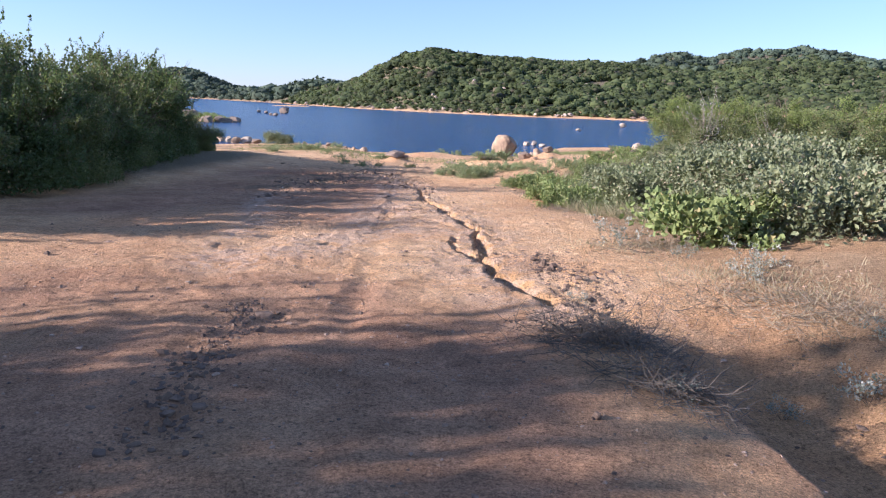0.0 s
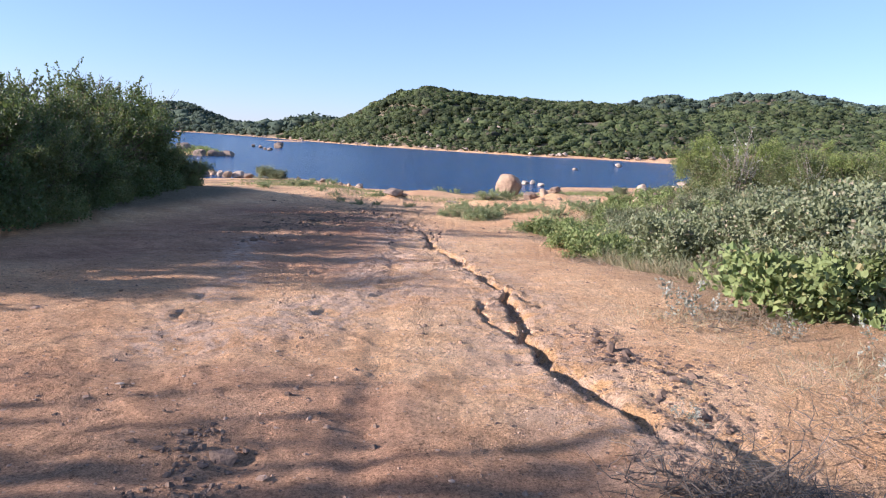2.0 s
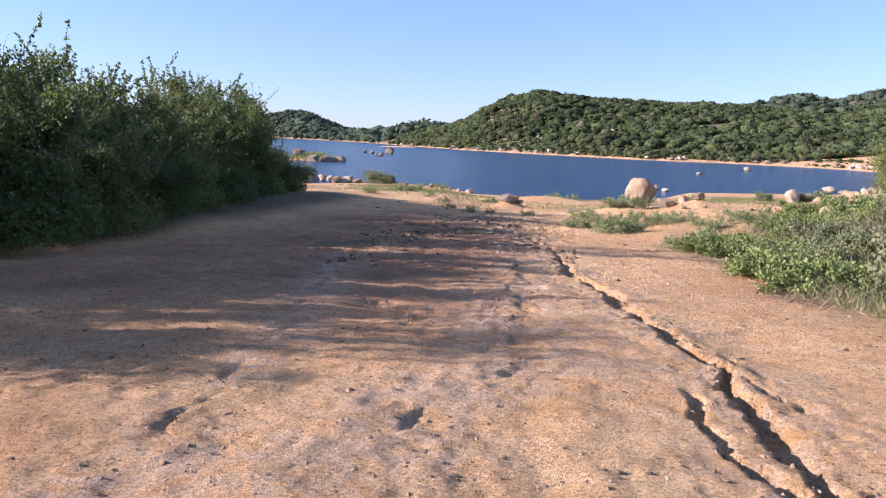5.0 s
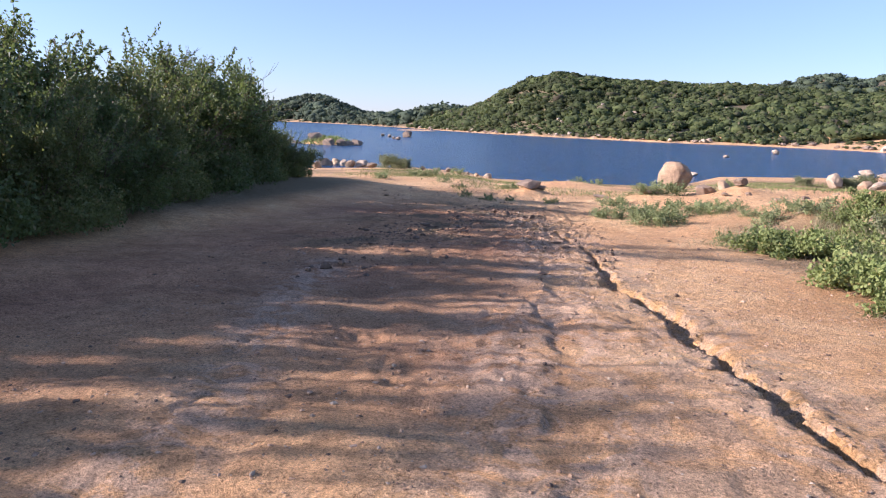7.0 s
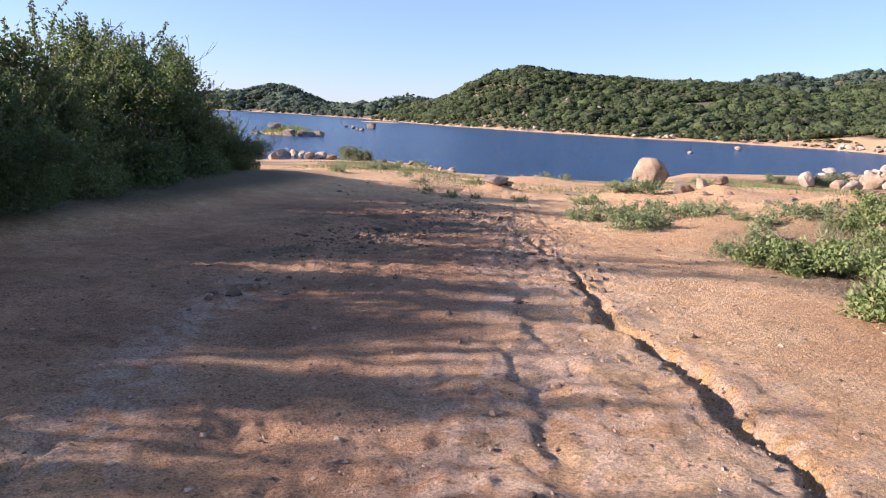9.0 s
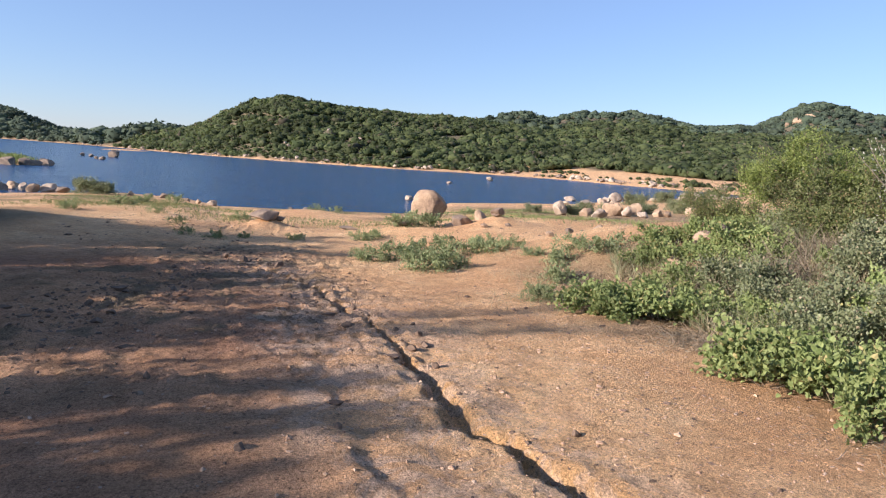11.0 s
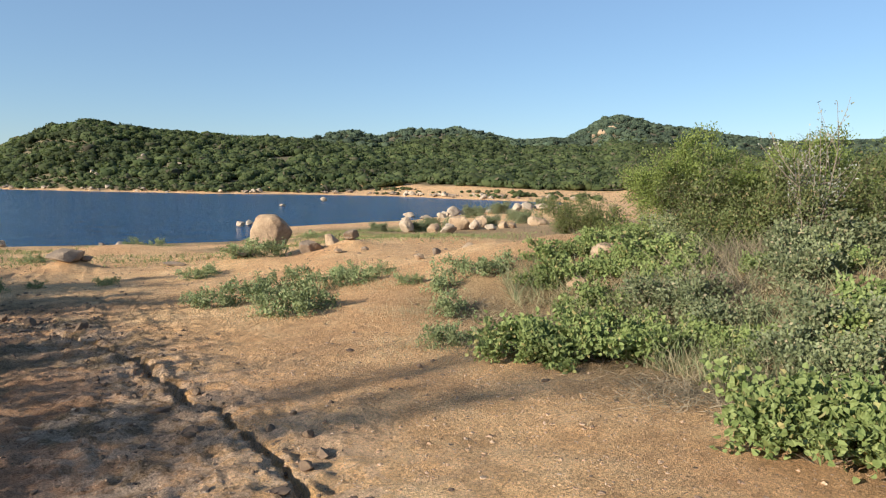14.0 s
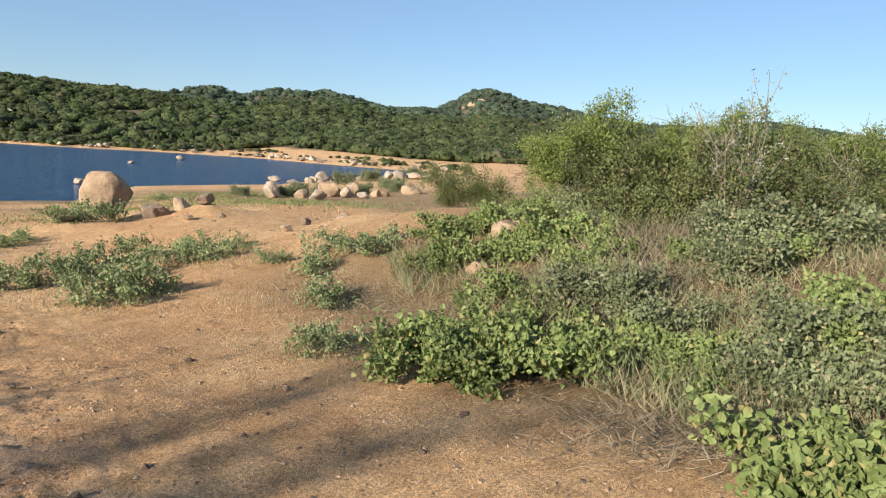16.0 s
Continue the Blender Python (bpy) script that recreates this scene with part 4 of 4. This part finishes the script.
rocks([(5.75, 22.2, 0.62, 0.42), (5.3, 21.9, 0.4, 0.3), (6.15, 22.3, 0.42, 0.36), (4.75, 21.6, 0.36, 0.22)], TANS, "broken tan rock half buried in the bank", "rocks in the bank")
rocks([(4.55, 26.9, 0.28, 0.2), (3.9, 33.6, 0.75, 0.5), (4.5, 33.2, 0.7, 0.45), (4.9, 32.6, 0.5, 0.3), (2.0, 33.9, 1.0, 0.3), (5.4, 33.9, 0.4, 0.25), (6.4, 28.0, 0.4, 0.25), (5.8, 28.6, 0.3, 0.2), (4.2, 31.6, 0.3, 0.18), (4.9, 31.4, 0.2, 0.15)], [TANS[0], DARKS[1], TANS[3], DARKS[3]], "low weathered rock on the sand", "rocks on the sand")
rocks([(-2.64, 36.7, 0.95, 0.34), (-2.2, 36.9, 0.4, 0.2), (0.4, 37.2, 0.8, 0.2)], [DARKS[1], DARKS[3]], "low brown rock half sunk in the shore sand", "low shore rocks")
rocks([(-0.9, 55.6, 0.7, 0.35), (0.1, 55.2, 0.55, 0.25), (-1.9, 56.0, 0.5, 0.28), (1.0, 55.4, 0.4, 0.2), (-6.9, 57.2, 0.8, 0.5), (-7.8, 57.4, 0.5, 0.3), (-8.6, 58.4, 0.4, 0.3), (6.2, 54.6, 0.6, 0.35), (7.0, 55.2, 0.45, 0.3)], [PALES[1], TANS[2], DARKS[0], PALES[3]], "small pale rock on the near shoreline", "shoreline rocks")
for k, (x, y, size) in enumerate([(-3.7, 29.9, 0.6), (-4.5, 30.2, 0.5), (-3.0, 30.4, 0.4), (-3.8, 40.1, 0.8), (-6.8, 38.6, 0.7), (-9.7, 37.9, 0.9), (-9.2, 44.0, 1.1), (-8.4, 52.0, 1.3), (-10.2, 52.6, 1.2), (-0.2, 54.4, 1.2), (0.9, 54.0, 1.0), (5.6, 50.6, 1.0), (7.6, 46.5, 0.9), (-5.2, 33.4, 0.6), (-1.6, 30.8, 0.5)]):
    plant("scrub_plant", SANDY[k % 3], x, y, size, k * 1.9, "low green tuft of weeds on the shore sand", "plant", "shore tufts")
plant("shore_bush", SCRUB[0], -15.9, 63.0, 2.0, 0.3, "round green bush among the shore rocks", "bush")
plant("shore_bush", SCRUB[1], -14.6, 62.4, 1.5, 1.3, "round green bush among the shore rocks", "bush")
r3 = np.random.default_rng(77)
far_rows = []
while len(far_rows) < 150:
    az = r3.uniform(-16, 34)
    q = far_shore(az) + abs(r3.normal(0, 5)) - 0.5
    w = r3.uniform(0.6, 2.2)
    far_rows.append((q * math.sin(math.radians(az)), q * math.cos(math.radians(az)), w, w * 0.6))
rocks(far_rows, PALES[:2] + DARKS[:2], "rock on the far shore of the lake", "far shore rocks")
rocks([(10.5, 305, 3.5, 3.0), (3.0, 300, 3, 2.2), (12.0, 308, 3, 4), (1.0, 302, 2.4, 2.0), (60, 300, 3, 2.4), (-4, 292, 3, 2), (40, 290, 3, 2), (85.6, 240, 3.2, 3.0), (-6, 296, 2.5, 2), (24, 296, 2.5, 2.2), (70, 270, 3, 2.2)], PALES, "pale granite outcrop on the wooded hill", "outcrops on the hill")
rocks([(348, 437, 10, 5), (355, 434, 8, 4), (343, 440, 6, 4), (352, 430, 6, 3)], TANS, "bare rock face on the far hill", "rock faces")

# ---- clods and gravel ----
def pebbles(seed, n, where, size, mat, label):
    r2 = np.random.default_rng(seed)
    bm = bmesh.new()
    bmesh.ops.create_icosphere(bm, subdivisions=1, radius=1)
    tv = np.array([v.co[:] for v in bm.verts])
    tf = np.array([[v.index for v in f.verts] for f in bm.faces])
    bm.free()
    xy = where(r2, n)
    n = len(xy)
    z = land(xy[:, 0], xy[:, 1])[0]
    s = size * np.exp(r2.normal(0, 0.5, (n, 1, 1)))
    v = tv[None] * (1 + 0.3 * r2.normal(size=(n, len(tv), 1))) * s * (r2.uniform(0.6, 1.3, (n, 1, 3)) * [1, 1, 0.65])
    v += np.stack([xy[:, 0], xy[:, 1], z], -1)[:, None]
    f = tf[None] + np.arange(n)[:, None, None] * len(tv)
    return tagged(new("gravel", mesh_from("gravel", v.reshape(-1, 3), f.reshape(-1, 3), mat)), label, "gravel", kind="stuff")


def along(line, spread):
    pts = np.array(line)

    def pick(r2, n):
        k = r2.integers(0, len(pts) - 1, n)
        u = r2.random((n, 1))
        return pts[k] * (1 - u) + pts[k + 1] * u + r2.normal(size=(n, 2)) * spread
    return pick


def box(x0, x1, y0, y1):
    return lambda r2, n: np.stack([r2.uniform(x0, x1, n), r2.uniform(y0, y1, n)], -1)


pebbles(701, 3200, box(-6, 3.5, 1.5, 24), 0.008, CLOD, "small dark stones strewn over the track")
pebbles(702, 520, along([(-1.7, 5.6), (-1.5, 4.9), (-1.62, 4.3), (-1.5, 3.6), (-1.36, 2.9)], 0.11), 0.013, CLOD, "dark crumbs of soil along a rut")
pebbles(710, 900, along([(1.1, 8.6), (1.3, 7.6), (1.5, 6.9), (1.4, 6.0), (1.1, 5.2)], 0.26), 0.012, CLOD, "dark crumbs of soil washed out below the gully")
pebbles(703, 900, along(GULLY, 0.16), 0.007, CLOD, "crumbled soil along the gully")
pebbles(704, 900, along([(-2.8, 25.3), (-3.2, 22.7), (-3.6, 20.9), (-4.1, 19.2), (-4.0, 15.6)], 0.55), 0.02, CLOD, "dark clods churned up on the track")
pebbles(705, 700, along([(-3.6, 27.0), (-2.4, 26.0), (-1.6, 23.0), (-1.4, 18.0)], 0.5), 0.017, CLOD, "dark clods churned up on the track")
pebbles(706, 600, box(-2.6, 0.6, 6, 13), 0.006, PALE, "pale grit on the bare crust")
pebbles(707, 900, box(-8, 9, 26, 42), 0.02, CLOD, "small stones on the shore sand")
pebbles(708, 12000, box(-5, 4.5, 2.2, 20), 0.0065, GRIT, "fine loose grit on the sandy soil")
pebbles(709, 2500, box(-1.5, 2.6, 14, 22), 0.0065, GRIT, "fine loose grit on the sandy soil")
CLODS = [stone_mesh("clod", 60 + k, CLOD, 0.5, 0.4, 0.35, 2, 0.5, 1.0) for k in range(3)]
for k, (x, y, w) in enumerate([(-4.05, 15.3, 0.2), (-3.95, 15.6, 0.13), (-4.2, 15.1, 0.11), (-0.55, 18.3, 0.12), (-0.3, 18.6, 0.08), (-0.35, 18.0, 0.10), (0.05, 18.8, 0.08), (-0.5, 17.5, 0.14), (1.2, 7.8, 0.14), (1.1, 8.0, 0.10), (1.28, 7.6, 0.12), (0.88, 3.44, 0.08), (0.62, 18.0, 0.05), (0.9, 19.2, 0.05), (-0.4, 16.9, 0.10), (-0.9, 19.6, 0.12), (0.2, 15.2, 0.09), (-1.9, 23.9, 0.2), (-2.6, 24.8, 0.25), (-3.0, 25.4, 0.22)]):
    ob = new("clod", CLODS[k % 3])
    ob.matrix_world = Matrix.Translation((x, y, ground_z(x, y) + w * 0.14)) @ Matrix.Rotation(k * 1.3, 4, "Z") @ Matrix.Scale(w, 4)
    tagged(ob, "dark lump of dried soil on the sand", "clod", "clods")
